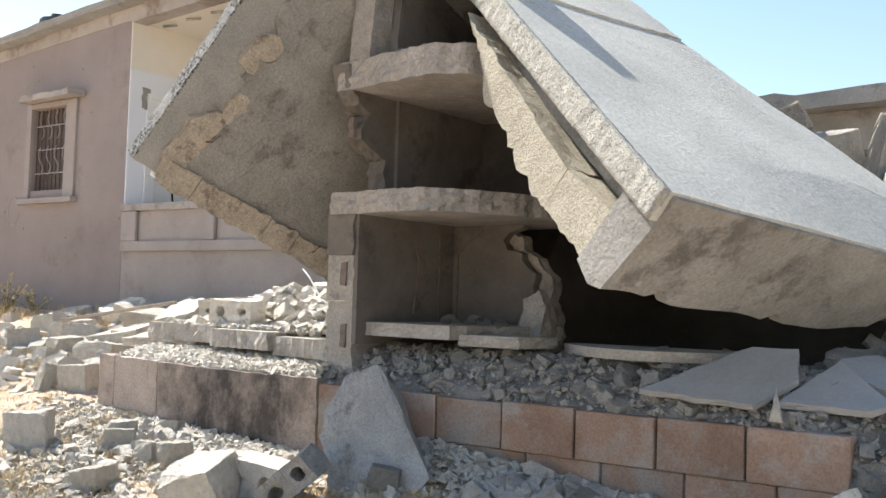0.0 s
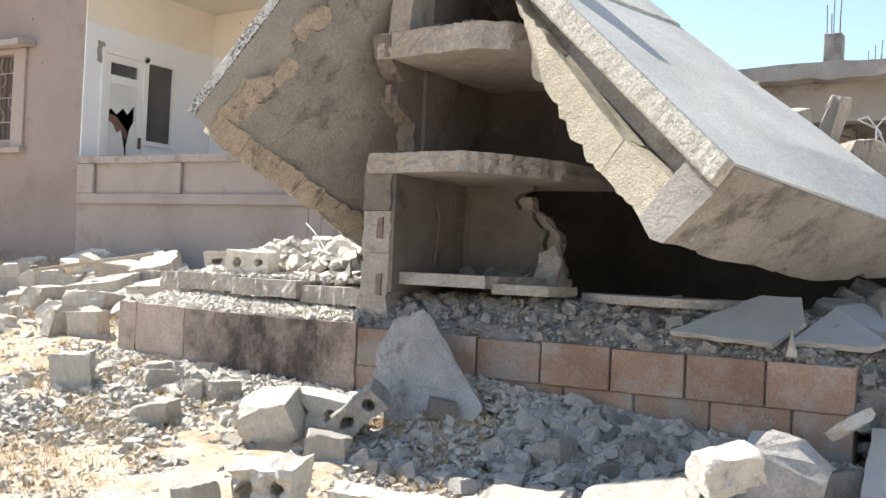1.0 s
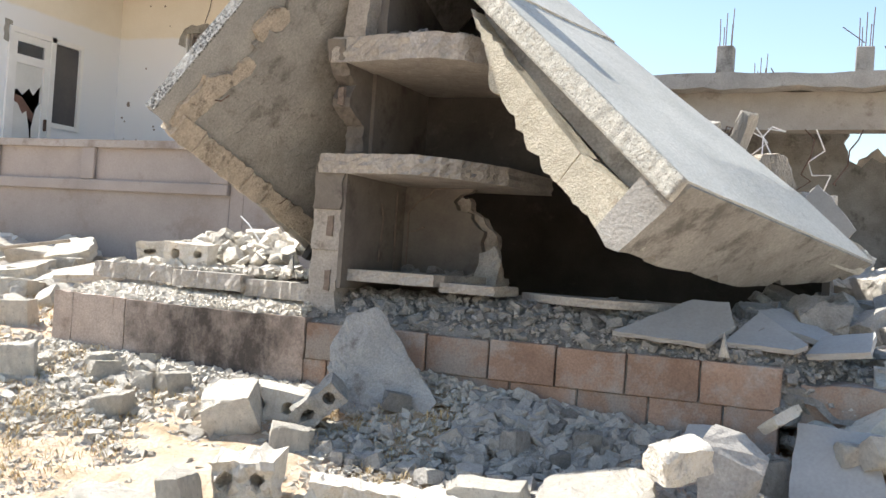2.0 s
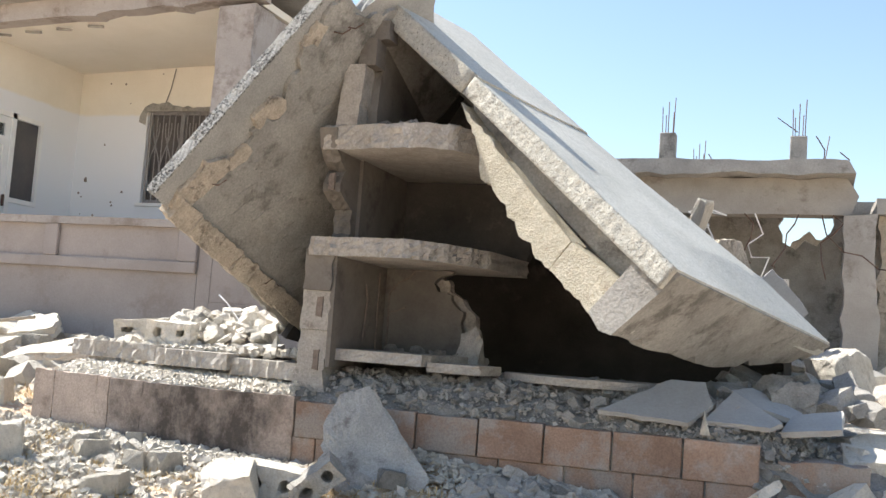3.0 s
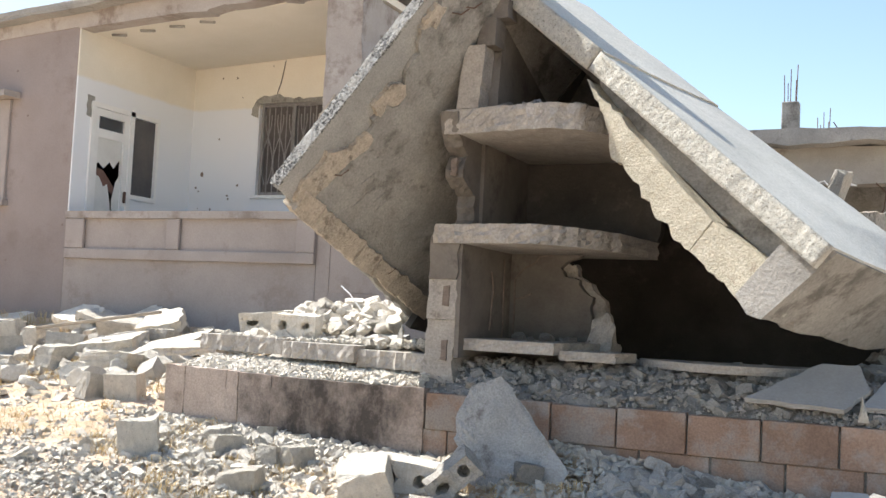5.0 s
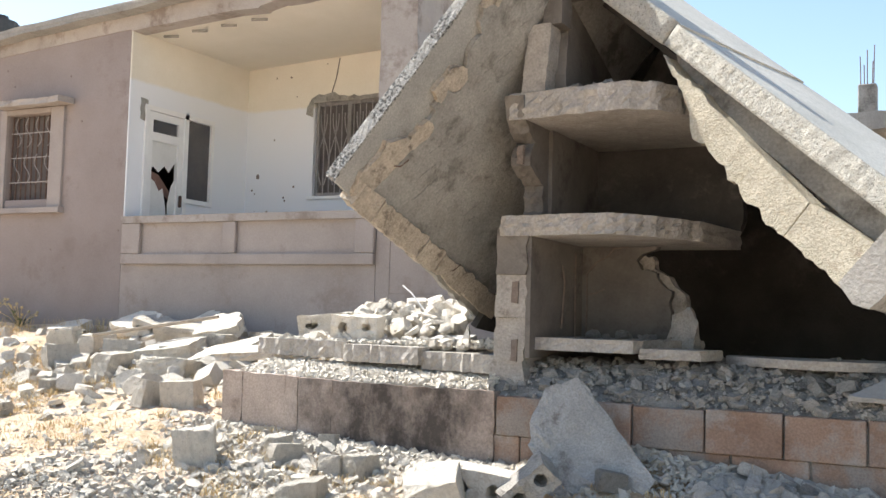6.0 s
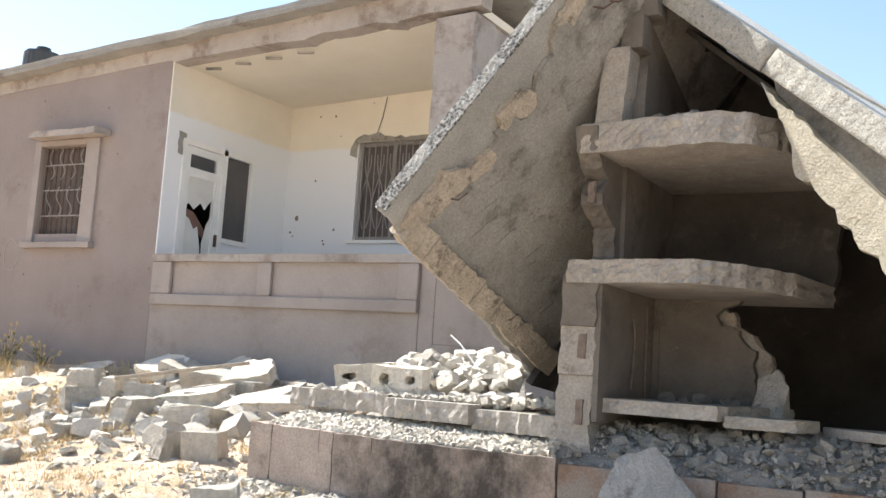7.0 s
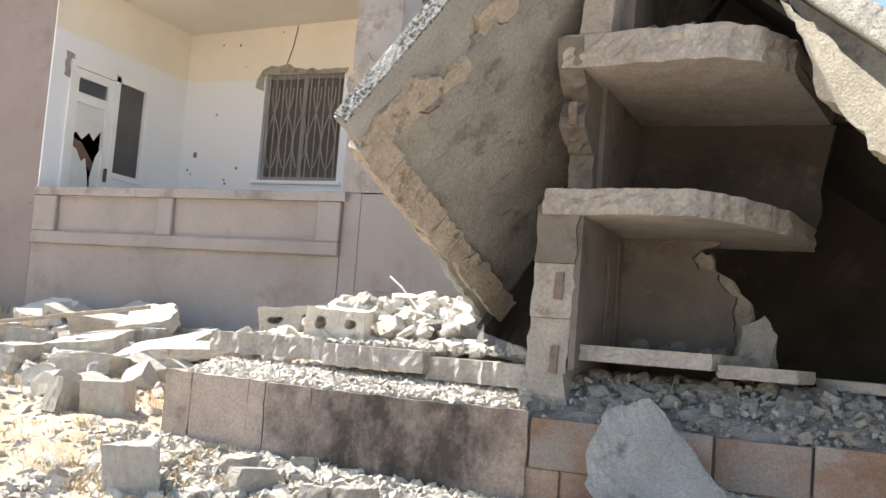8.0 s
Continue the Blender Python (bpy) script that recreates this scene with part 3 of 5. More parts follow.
FROST = mat("frosted_glass", (0.62, 0.62, 0.60), (0.74, 0.74, 0.72), 3, 0.35, 0.03, 60)
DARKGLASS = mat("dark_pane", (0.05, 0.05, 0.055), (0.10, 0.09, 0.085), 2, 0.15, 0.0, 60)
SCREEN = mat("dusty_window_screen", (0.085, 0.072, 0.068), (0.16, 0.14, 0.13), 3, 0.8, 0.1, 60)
# pit cement; its dark tone also stands in for shade in holes
PIT = mat("pit_cement_and_hole_shade", (0.14, 0.11, 0.09), (0.24, 0.19, 0.16), 20, 0.95, 0.5, 80)
build_house()
tk = thing("water_tank", "black plastic water tank standing on the roof", "tank", m=pose(-14.6, 9.0, 3.95, 0, 3, 12))
bm = bmesh.new()
bmesh.ops.create_cone(bm, cap_ends=True, segments=20, radius1=0.27, radius2=0.27, depth=1.16, matrix=pose(0, 0, 0.58))
part("drum", soften(bm, 0.03, 2), TANK, tk)
bm = bmesh.new()
bmesh.ops.create_cone(bm, cap_ends=True, segments=16, radius1=0.12, radius2=0.10, depth=0.08, matrix=pose(0, 0, 1.20))
part("lid", bm, TANK, tk)

# ---- fallen roof slabs ----
RC = Vector((-1.56, 3.47, 1.30))
RU, RV = Vector((-0.72, 0.30, 0.62)), Vector((0.321, 0.942, -0.104))
RN = RU.cross(RV).normalized()
RN = RN if RN.z > 0 else -RN
RM = Matrix((RU.normalized(), RV.normalized(), RN)).transposed().to_4x4()
RM.translation = RC


def sag(u, v):
    """The slab lifts a little towards its far edge."""
    return 0.062 * min(1.0, max(0.0, v - 0.2) / 1.3) * min(1.0, max(0.0, u) / 0.5)


def warped(outline, w0, w1, seed, rough):
    """A roof plate cut into small faces, so that it can follow the sag evenly."""
    bm = bmesh.new()
    plate(bm, outline, w0, w1, Matrix.Identity(4), rough, 4, seed)
    for _ in range(4):
        long = [e for e in bm.edges if e.calc_length() > 0.22]
        if not long:
            break
        bmesh.ops.subdivide_edges(bm, edges=long, cuts=1)
        bmesh.ops.triangulate(bm, faces=list(bm.faces))
    for v in bm.verts:
        v.co.z += sag(v.co.x, v.co.y) + 0.006 * noise.noise(v.co * 1.9)
    bm.transform(RM)
    return bm


def build_right_slab():
    t = thing("fallen_roof_slab", "pale concrete roof slab tilted down to the rubble, with broken block edge", "roof slab")
    out = resample([(0, 0), (0, 2.62), (0.55, 2.17), (1.0, 2.0), (1.3, 1.83), (1.65, 1.68), (2.0, 1.58), (1.97, 0.9), (1.985, 0.18)], 0.06, 0.010, 11, keep=(0, 8))
    bm = warped(out, -0.13, 0.0, 3, 0.004)
    part("slab", bm, ROOFTOP, t)
    out = resample([(1.985, 0.19), (1.975, 0.9), (2.005, 1.58), (2.75, 1.47), (3.4, 1.44), (3.34, 0.08)], 0.06, 0.012, 12, keep=(5,))
    bm = warped(out, -0.12, 0.012, 4, 0.004)
    part("slab", bm, ROOFTOP, t, "upper piece of the slab past the crack")
    # rough aggregate rim along the front
    bm = bmesh.new()
    plate(bm, resample([(0.0, -0.014), (0.0, 0.02), (1.98, 0.19), (1.98, 0.162)], 0.022, 0.004, 14, keep=(0, 2)), -0.128, 0.003, RM, 0.0030, 7, 5)
    part("rim", bm, EDGE, t, "rough broken aggregate edge", True)
    bm = bmesh.new()
    plate(bm, resample([(2.0, 0.16), (2.0, 0.20), (3.3, 0.11), (3.3, 0.07)], 0.022, 0.005, 15, keep=(0, 2)), -0.135, 0.015, RM, 0.0035, 7, 6)
    part("rim", bm, EDGE, t, "rough broken aggregate edge", True)
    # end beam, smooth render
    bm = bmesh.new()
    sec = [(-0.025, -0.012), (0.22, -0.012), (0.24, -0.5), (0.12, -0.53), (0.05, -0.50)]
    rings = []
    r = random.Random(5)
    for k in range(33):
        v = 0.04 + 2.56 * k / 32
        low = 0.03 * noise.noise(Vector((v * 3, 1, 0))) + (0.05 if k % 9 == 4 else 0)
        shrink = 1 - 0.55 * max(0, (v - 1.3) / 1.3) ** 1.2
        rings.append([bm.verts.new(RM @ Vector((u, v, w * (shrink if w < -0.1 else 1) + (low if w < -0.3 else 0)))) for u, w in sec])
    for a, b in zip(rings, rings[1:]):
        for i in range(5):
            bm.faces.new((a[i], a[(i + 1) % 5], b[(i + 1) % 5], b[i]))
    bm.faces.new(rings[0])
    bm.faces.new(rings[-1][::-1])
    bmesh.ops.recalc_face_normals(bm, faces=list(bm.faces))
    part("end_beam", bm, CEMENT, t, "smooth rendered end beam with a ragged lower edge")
    # torn wall blocks hanging below the slab
    part("underside_beam", roughen_plate([(0.22, 0.33), (0.22, 0.52), (1.45, 0.52), (1.35, 0.34)], -0.42, -0.131, 21), SANDY, t)
    def torn_block(outline, front, deep, seed, keep, material):
        bm = bmesh.new()
        m = RM @ Matrix(((1, 0, 0, 0), (0, 0, -1, front + deep), (0, 1, 0, 0), (0, 0, 0, 1)))
        plate(bm, resample(outline, 0.035, 0.011, seed, keep=keep), 0.0, deep, m, 0.006, 6, seed + 10)
        part("block", bm, material, t)
    torn_block([(0.035, -0.23), (0.125, -0.25), (0.125, -0.47), (0.045, -0.44)], 0.085, 0.2, 30, (1, 3), EDGE)
    torn_block([(0.135, -0.255), (0.235, -0.26), (0.235, -0.51), (0.135, -0.475)], 0.10, 0.2, 31, (1, 3), EDGE)
    torn_block([(0.243, -0.27), (0.632, -0.30), (0.627, -0.505), (0.243, -0.515)], 0.10, 0.2, 32, (0, 1, 3), BLOCK)
    torn_block([(0.640, -0.30), (1.012, -0.27), (1.015, -0.455), (0.93, -0.50), (0.84, -0.475), (0.78, -0.51), (0.634, -0.505)], 0.105, 0.2, 33, (0, 1, 6), BLOCK)
    torn_block([(1.020, -0.27), (1.40, -0.235), (1.92, -0.17), (1.82, -0.21), (1.70, -0.26), (1.60, -0.30), (1.54, -0.33), (1.42, -0.425), (1.34, -0.40), (1.25, -0.43), (1.16, -0.425), (1.10, -0.475), (1.022, -0.455)], 0.13, 0.2, 34, (0,), BLOCK)
    bm = bmesh.new()
    m = RM @ Matrix(((1, 0, 0, 0), (0, 0, -1, 0.31), (0, 1, 0, 0), (0, 0, 0, 1)))
    plate(bm, resample([(0.02, -0.131), (1.95, -0.131), (1.90, -0.17), (1.4, -0.25), (0.02, -0.29)], 0.05, 0.005, 33, keep=(0, 2, 3, 4)), 0.0, 0.05, m, 0.006, 4, 44)
    part("mortar_bed", bm, CEMENT, t, "crumbling mortar under the slab")
    # two dark patches on the top face, for shade in torn slots
    for u, v in ((0.22, 0.62), (0.27, 0.90)):
        bm = bmesh.new()
        plate(bm, resample([(u - 0.04, v - 0.07), (u + 0.05, v - 0.05), (u + 0.05, v + 0.01), (u - 0.03, v - 0.02)], 0.03, 0.006, 9), 0.0, 0.004, RM, 0.001, 3)
        part("slot", bm, PIT, t, "dark patch standing in for the shade in a torn slot")


def roughen_plate(poly, w0, w1, seed, m=None):
    bm = bmesh.new()
    plate(bm, resample(poly, 0.07, 0.012, seed), w0, w1, m or RM, 0.015, 4, seed)
    return bm


build_right_slab()

LT = Vector((-4.72, 3.43, 1.63))
LA = Vector((0.518, 0.268, 0.812)).normalized()
LB = Vector((-0.03, 0.92, -0.39))
LC = LA.cross(LB).normalized()
LB = LC.cross(LA)
LM = Matrix((LA, LB, LC)).transposed().to_4x4()
LM.translation = LT


SPECKLE = mat("speckled_aggregate_edge", (0.05, 0.048, 0.045), (0.35, 0.345, 0.325), 60, 0.95, 0.7, 90, (0.36, 0.355, 0.33), 4, 0.54, stops=(0.42, 0.56), crag=1.0)


def build_left_slab():
    t = thing("leaning_roof_slab", "grey concrete roof slab leaning on edge, rendered underside cracked", "roof slab")
    bm = bmesh.new()
    plate(bm, resample([(0, 0), (1.72, -0.045), (1.78, 0.28), (2.10, 0.36), (2.42, 0.42), (2.46, 0.52), (2.22, 0.92), (2.22, 1.95), (-0.10, 2.17)], 0.06, 0.010, 51, keep=(0,)), -0.085, 0.0, LM, 0.010, 5, 7)
    part("slab", bm, CONCRETE, t)
    bm = bmesh.new()
    plate(bm, resample([(0.01, -0.016), (1.71, -0.061), (1.71, -0.02), (0.01, 0.02)], 0.03, 0.003, 52, keep=(1, 3)), -0.084, -0.002, LM, 0.003, 5, 8)
    part("rim", bm, SPECKLE, t, "black and white aggregate edge")
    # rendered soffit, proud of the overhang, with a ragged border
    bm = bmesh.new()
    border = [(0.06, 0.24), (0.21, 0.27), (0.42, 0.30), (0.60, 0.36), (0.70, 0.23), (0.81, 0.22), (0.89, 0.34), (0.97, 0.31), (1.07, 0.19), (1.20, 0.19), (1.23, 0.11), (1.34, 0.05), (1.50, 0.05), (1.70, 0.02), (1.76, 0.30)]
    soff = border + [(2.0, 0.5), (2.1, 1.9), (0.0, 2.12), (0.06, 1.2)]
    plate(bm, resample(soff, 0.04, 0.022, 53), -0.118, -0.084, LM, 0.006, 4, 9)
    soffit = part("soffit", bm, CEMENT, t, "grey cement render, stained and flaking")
    # bare sandy strips where render has come away
    for k, poly in enumerate(([(0.01, 0.15), (0.14, 0.10), (0.28, 0.13), (0.36, 0.10), (0.47, 0.25), (0.62, 0.27), (0.62, 0.35), (0.55, 0.37), (0.42, 0.31), (0.27, 0.29), (0.08, 0.25)], [(0.76, 0.15), (0.87, 0.16), (0.94, 0.16), (1.0, 0.26), (0.97, 0.33), (0.89, 0.33), (0.83, 0.24), (0.75, 0.27)], [(1.30, 0.04), (1.48, 0.02), (1.52, 0.10), (1.38, 0.15)])):
        bm = bmesh.new()
        plate(bm, resample(poly, 0.03, 0.010, 60 + k), -0.1205 + 0.0005 * k, -0.083, LM, 0.008, 4, 10 + k)
        part("bare_strip", bm, SANDY, t, "sandy block core laid bare")
    # broken lower edge with block cores
    r = random.Random(9)
    b0 = 0.16
    while b0 < 1.98:
        b1 = b0 + r.uniform(0.16, 0.3)
        bm = bmesh.new()
        plate(bm, resample([(-0.035 + r.uniform(-0.015, 0.01), b0 + 0.004), (0.10, b0 + 0.004), (0.11, b1 - 0.004), (-0.04 + r.uniform(-0.015, 0.01), b1 - 0.004)], 0.045, 0.012, int(b0 * 100)), -0.140, -0.02, LM, 0.010, 5, int(b0 * 90))
        part("broken_rib", bm, SANDY, t)
        b0 = b1
    for a, b, l in ((0.28, 0.27, 0.10), (1.52, 0.17, 0.14), (1.62, 0.24, 0.12), (0.02, 1.35, 0.09)):
        bm = bmesh.new()
        tube(bm, [LM @ Vector((a, b, -0.10)), LM @ Vector((a + 0.03, b + 0.02, -0.10 - l * 0.5)), LM @ Vector((a + 0.09, b + 0.03, -0.10 - l * 0.6))], 0.005, 5)
        part("rod_stub", bm, STEEL, t, "rusty rod stub")
    # long thin gouges in the render
    for _ in range(70):
        a, b = r.uniform(0.25, 1.8), r.uniform(0.4, 1.7)
        l = r.uniform(0.02, 0.08)
        bm = bmesh.new()
        plate(bm, [(a - l, b - 0.012 - l * 0.25), (a, b - 0.006), (a + l, b + 0.004 + l * 0.25), (a, b + 0.012)], -0.1215, -0.1175, LM, 0, 2)
        part("gouge", bm, CEMENT, soffit)


build_left_slab()

# ---- the niche wall that still stands ----
YX = lambda y: axes((0, y, 0), (1, 0, 0), (0, 0, 1))


def build_niche():
    t = thing("shelf_niche", "standing remnant of plastered block wall with concrete niche shelves", "wall niche")
    # front pier, hollow blocks seen end on
    lean = -0.03
    zs = [0.60, 0.86, 1.12, 1.40]
    for k in range(3):
        z0, z1 = zs[k] + 0.0015, zs[k + 1] - 0.0015
        xo, xt = lean * (1.4 - z0), lean * (1.4 - z1)
        bm = bmesh.new()
        ring = resample([(-4.06 + xo, z0), (-3.86 + xo, z0), (-3.86 + xt, z1), (-4.06 + xt, z1)], 0.05, 0.009, 70 + k, keep=(0, 2))
        plate(bm, ring, -0.38, 0.0, axes((0, 4.33 + 0.02 * (2 - k), 0), (1, 0, 0), (0, 0, 1)), 0.005, 3, 71 + k)
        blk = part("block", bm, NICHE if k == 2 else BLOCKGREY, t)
        if k < 2:
            # thin dark patch on the face, drawn for shade in an open core
            bm = bmesh.new()
            hx, hz = -3.945 + xo, (z0 + z1) / 2 + (0.03 if k else -0.06)
            plate(bm, resample([(hx, hz - 0.07), (hx + 0.042, hz - 0.075), (hx + 0.046, hz + 0.06), (hx + 0.004, hz + 0.055)], 0.04, 0.004, 80 + k), 0.0, 0.012, axes((0, 4.329 + 0.02 * (2 - k), 0), (1, 0, 0), (0, 0, 1)), 0.001, 3)
            part("core_hole", bm, PIT, blk, "dark patch standing in for the shade in a block's core")
    bm = bmesh.new()
    plate(bm, resample([(-4.13, 0.40), (-3.87, 0.40), (-3.90, 0.62), (-4.10, 0.60)], 0.05, 0.015, 75), -0.4, 0.0, YX(4.38), 0.01, 4, 76)
    part("base_block", bm, BLOCKGREY, t)
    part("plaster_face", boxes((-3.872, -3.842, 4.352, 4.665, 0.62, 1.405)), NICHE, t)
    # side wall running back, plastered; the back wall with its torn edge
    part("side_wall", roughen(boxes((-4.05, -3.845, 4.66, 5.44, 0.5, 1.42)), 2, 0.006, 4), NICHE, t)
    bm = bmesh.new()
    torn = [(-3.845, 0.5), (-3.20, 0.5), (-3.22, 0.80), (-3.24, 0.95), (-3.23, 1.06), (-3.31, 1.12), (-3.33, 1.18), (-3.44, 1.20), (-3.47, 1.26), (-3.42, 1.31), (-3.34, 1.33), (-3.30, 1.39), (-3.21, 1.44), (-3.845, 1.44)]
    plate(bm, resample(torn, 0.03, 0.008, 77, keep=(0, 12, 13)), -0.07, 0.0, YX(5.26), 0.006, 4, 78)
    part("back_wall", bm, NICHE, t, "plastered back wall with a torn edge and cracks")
    bm = bmesh.new()
    core = [(-3.5, 0.5), (-3.14, 0.5), (-3.12, 0.78), (-3.17, 0.90), (-3.15, 1.00), (-3.22, 1.08), (-3.26, 1.16), (-3.36, 1.20), (-3.38, 1.29), (-3.5, 1.31)]
    plate(bm, resample(core, 0.03, 0.012, 177, keep=(0,)), -0.10, 0.0, YX(5.335), 0.010, 4, 178)
    part("block_core", bm, BLOCKGREY, t, "bare block core behind the torn plaster")
    for pts in ([(-3.81, 5.255, 0.74), (-3.805, 5.255, 0.95), (-3.81, 5.255, 1.17), (-3.74, 5.257, 1.25), (-3.66, 5.257, 1.29), (-3.62, 5.257, 1.34), (-3.52, 5.257, 1.35)], [(-3.83, 5.1, 0.7), (-3.835, 5.1, 1.3)], [(-3.83, 4.85, 0.8), (-3.833, 4.9, 1.1), (-3.835, 4.86, 1.2)], [(-3.80, 5.257, 1.03), (-3.74, 5.257, 1.04), (-3.68, 5.257, 1.07)]):
        bm = bmesh.new()
        tube(bm, pts, 0.007, 4)
        part("crack", bm, PIT, t, "dark crack in the plaster")
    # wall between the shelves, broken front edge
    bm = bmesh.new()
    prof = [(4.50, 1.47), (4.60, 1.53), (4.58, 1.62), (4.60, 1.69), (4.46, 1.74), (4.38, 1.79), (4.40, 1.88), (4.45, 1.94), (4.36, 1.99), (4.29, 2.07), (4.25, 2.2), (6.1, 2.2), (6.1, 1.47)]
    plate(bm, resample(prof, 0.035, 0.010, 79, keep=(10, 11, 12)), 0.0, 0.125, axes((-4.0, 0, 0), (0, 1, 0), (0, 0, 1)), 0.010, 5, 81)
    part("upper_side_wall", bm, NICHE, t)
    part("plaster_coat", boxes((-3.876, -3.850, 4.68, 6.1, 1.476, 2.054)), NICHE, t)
    # dark patch again, instead of a recessed core in shade
    for z, y in ((1.86, 4.385),):
        bm = bmesh.new()
        plate(bm, resample([(-3.955, z - 0.06), (-3.915, z - 0.065), (-3.912, z + 0.05), (-3.95, z + 0.045)], 0.03, 0.005, 85), 0.0, 0.03, YX(y), 0.002, 3)
        part("core_hole", bm, PIT, t, "dark patch standing in for the shade in a block's core")
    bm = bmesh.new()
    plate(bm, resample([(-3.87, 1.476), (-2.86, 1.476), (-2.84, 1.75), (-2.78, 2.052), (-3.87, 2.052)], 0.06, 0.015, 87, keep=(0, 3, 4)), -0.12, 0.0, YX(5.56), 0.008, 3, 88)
    # shade of the upper compartment is put into this wall's colour
    part("upper_back_wall", bm, DEEPSHADE, t, "back wall between the shelves, coloured dark for its shade")
    # shelves
    def shelf(pts, z0, z1, seed, tilt, label):
        bm = bmesh.new()
        plate(bm, resample(pts, 0.035, 0.018, seed, keep=(4, 5, 6)), z0, z1, pose(0, 0, 0, 0, tilt, 0), 0.011, 6, seed)
        ob = part("shelf", bm, SHELF, t, label)
        return ob
    shelf([(-4.03, 4.32), (-3.70, 4.27), (-3.31, 4.26), (-3.12, 4.50), (-2.95, 4.90), (-2.86, 5.62), (-4.0, 5.62)], 1.352, 1.475, 91, 0.0, "chipped concrete shelf, dusty on top")
    shelf([(-3.98, 4.28), (-3.60, 4.22), (-3.23, 4.18), (-3.06, 4.27), (-2.93, 4.50), (-2.80, 5.62), (-3.98, 5.62)], 2.055, 2.215, 92, 0.0, "chipped concrete shelf with grit on top")
    # steps of torn blocks up to the ridge
    for k, (x0, x1, y, z0, z1, lean) in enumerate(((-3.905, -3.77, 4.29, 2.217, 2.63, 0.045), (-3.79, -3.68, 4.31, 2.632, 2.81, 0.02), (-3.71, -3.61, 4.34, 2.812, 2.94, 0.02))):
        bm = bmesh.new()
        plate(bm, resample([(x0, z0), (x1 + 0.02, z0), (x1 + lean, z1), (x0 + lean, z1)], 0.045, 0.007, 95 + k), -0.16, 0.0, YX(y), 0.006, 4, 96 + k)
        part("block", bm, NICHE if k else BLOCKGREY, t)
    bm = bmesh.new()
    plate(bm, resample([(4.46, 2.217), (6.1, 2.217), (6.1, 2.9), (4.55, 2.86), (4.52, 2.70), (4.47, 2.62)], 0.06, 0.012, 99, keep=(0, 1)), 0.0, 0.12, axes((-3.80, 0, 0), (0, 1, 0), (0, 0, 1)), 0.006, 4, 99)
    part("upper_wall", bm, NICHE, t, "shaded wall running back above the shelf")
    return t


BLOCKGREY = mat("grey_hollow_block", (0.28, 0.255, 0.225), (0.40, 0.37, 0.335), 7, 0.95, 0.55, 70, (0.20, 0.175, 0.15), 9, 0.62, crag=0.9)
SHELF = mat("shelf_concrete", (0.30, 0.275, 0.245), (0.44, 0.41, 0.37), 6, 0.93, 0.55, 60, (0.52, 0.48, 0.44), 9, 0.64, crag=1.2)
build_niche()

# added sheets under the slabs shut light out; deep shade put into their colour
def sheet(pts, thick, material, name, label):
    bm = bmesh.new()
    pts = [Vector(p) for p in pts]
    n = (pts[1] - pts[0]).cross(pts[2] - pts[0]).normalized() * thick
    a, b = [bm.verts.new(p) for p in pts], [bm.verts.new(p + n) for p in pts]
    k = len(pts)
    for i in range(k):
        bm.faces.new((a[i], a[(i + 1) % k], b[(i + 1) % k], b[i]))
    bm.faces.new(a[::-1])
    bm.faces.new(b)
    bmesh.ops.recalc_face_normals(bm, faces=list(bm.faces))
    return tagged(part(name, bm, material), label, "wall", kind="structure")


sheet([(-1.0, 5.78, 1.05), (-3.40, 5.72, 3.04), (-3.60, 7.1, 2.5), (-1.0, 7.1, 0.7)], 0.05, DEEPSHADE, "ceiling_fallen", "added sloping sheet keeping light out behind the slab, coloured dark for shade")
sheet([(-3.38, 5.66, 3.10), (-4.70, 5.30, 0.80), (-4.6, 7.1, 0.6), (-3.58, 7.1, 2.56)], 0.05, DEEPSHADE, "wall_fallen", "added tilted sheet keeping light out on the left, coloured dark for shade")
sheet([(-4.7, 7.08, 0.3), (-1.0, 7.08, 0.3), (-1.0, 7.08, 0.72), (-3.5, 7.08, 2.6), (-4.55, 7.08, 0.9)], 0.06, DEEPSHADE, "wall_back", "added back sheet keeping light out, coloured dark for shade")
sheet([(-1.02, 5.8, 0.3), (-1.02, 7.1, 0.3), (-1.02, 7.1, 0.74), (-1.02, 5.82, 1.0)], 0.05, DEEPSHADE, "wall_side", "added low side sheet keeping light out, coloured dark for shade")

# further added sheets that close sky gaps near the ridge, same shade-dark colour
sheet([(-3.98, 5.72, 2.1), (-2.3, 5.72, 2.1), (-2.80, 5.72, 2.62), (-3.42, 5.72, 3.08)], 0.05, DEEPSHADE, "wall_gable", "added gable sheet closing a sky gap, coloured dark for shade")
sheet([RM @ Vector(p) for p in ((1.3, 1.3, -0.17), (1.75, 0.5, -0.17), (3.36, 0.5, -0.17), (3.36, 2.5, -0.17), (1.3, 2.5, -0.17))], 0.03, DEEPSHADE, "ceiling_torn", "added sheet closing gaps under the fallen roof slab, coloured dark for shade")
sheet([LM @ Vector(p) for p in ((0.7, 1.7, -0.13), (2.3, 1.7, -0.13), (2.3, 2.6, -0.13), (0.7, 2.6, -0.13))], 0.03, DEEPSHADE, "ceiling_torn_side", "added sheet closing gaps behind the leaning roof slab, coloured dark for shade")

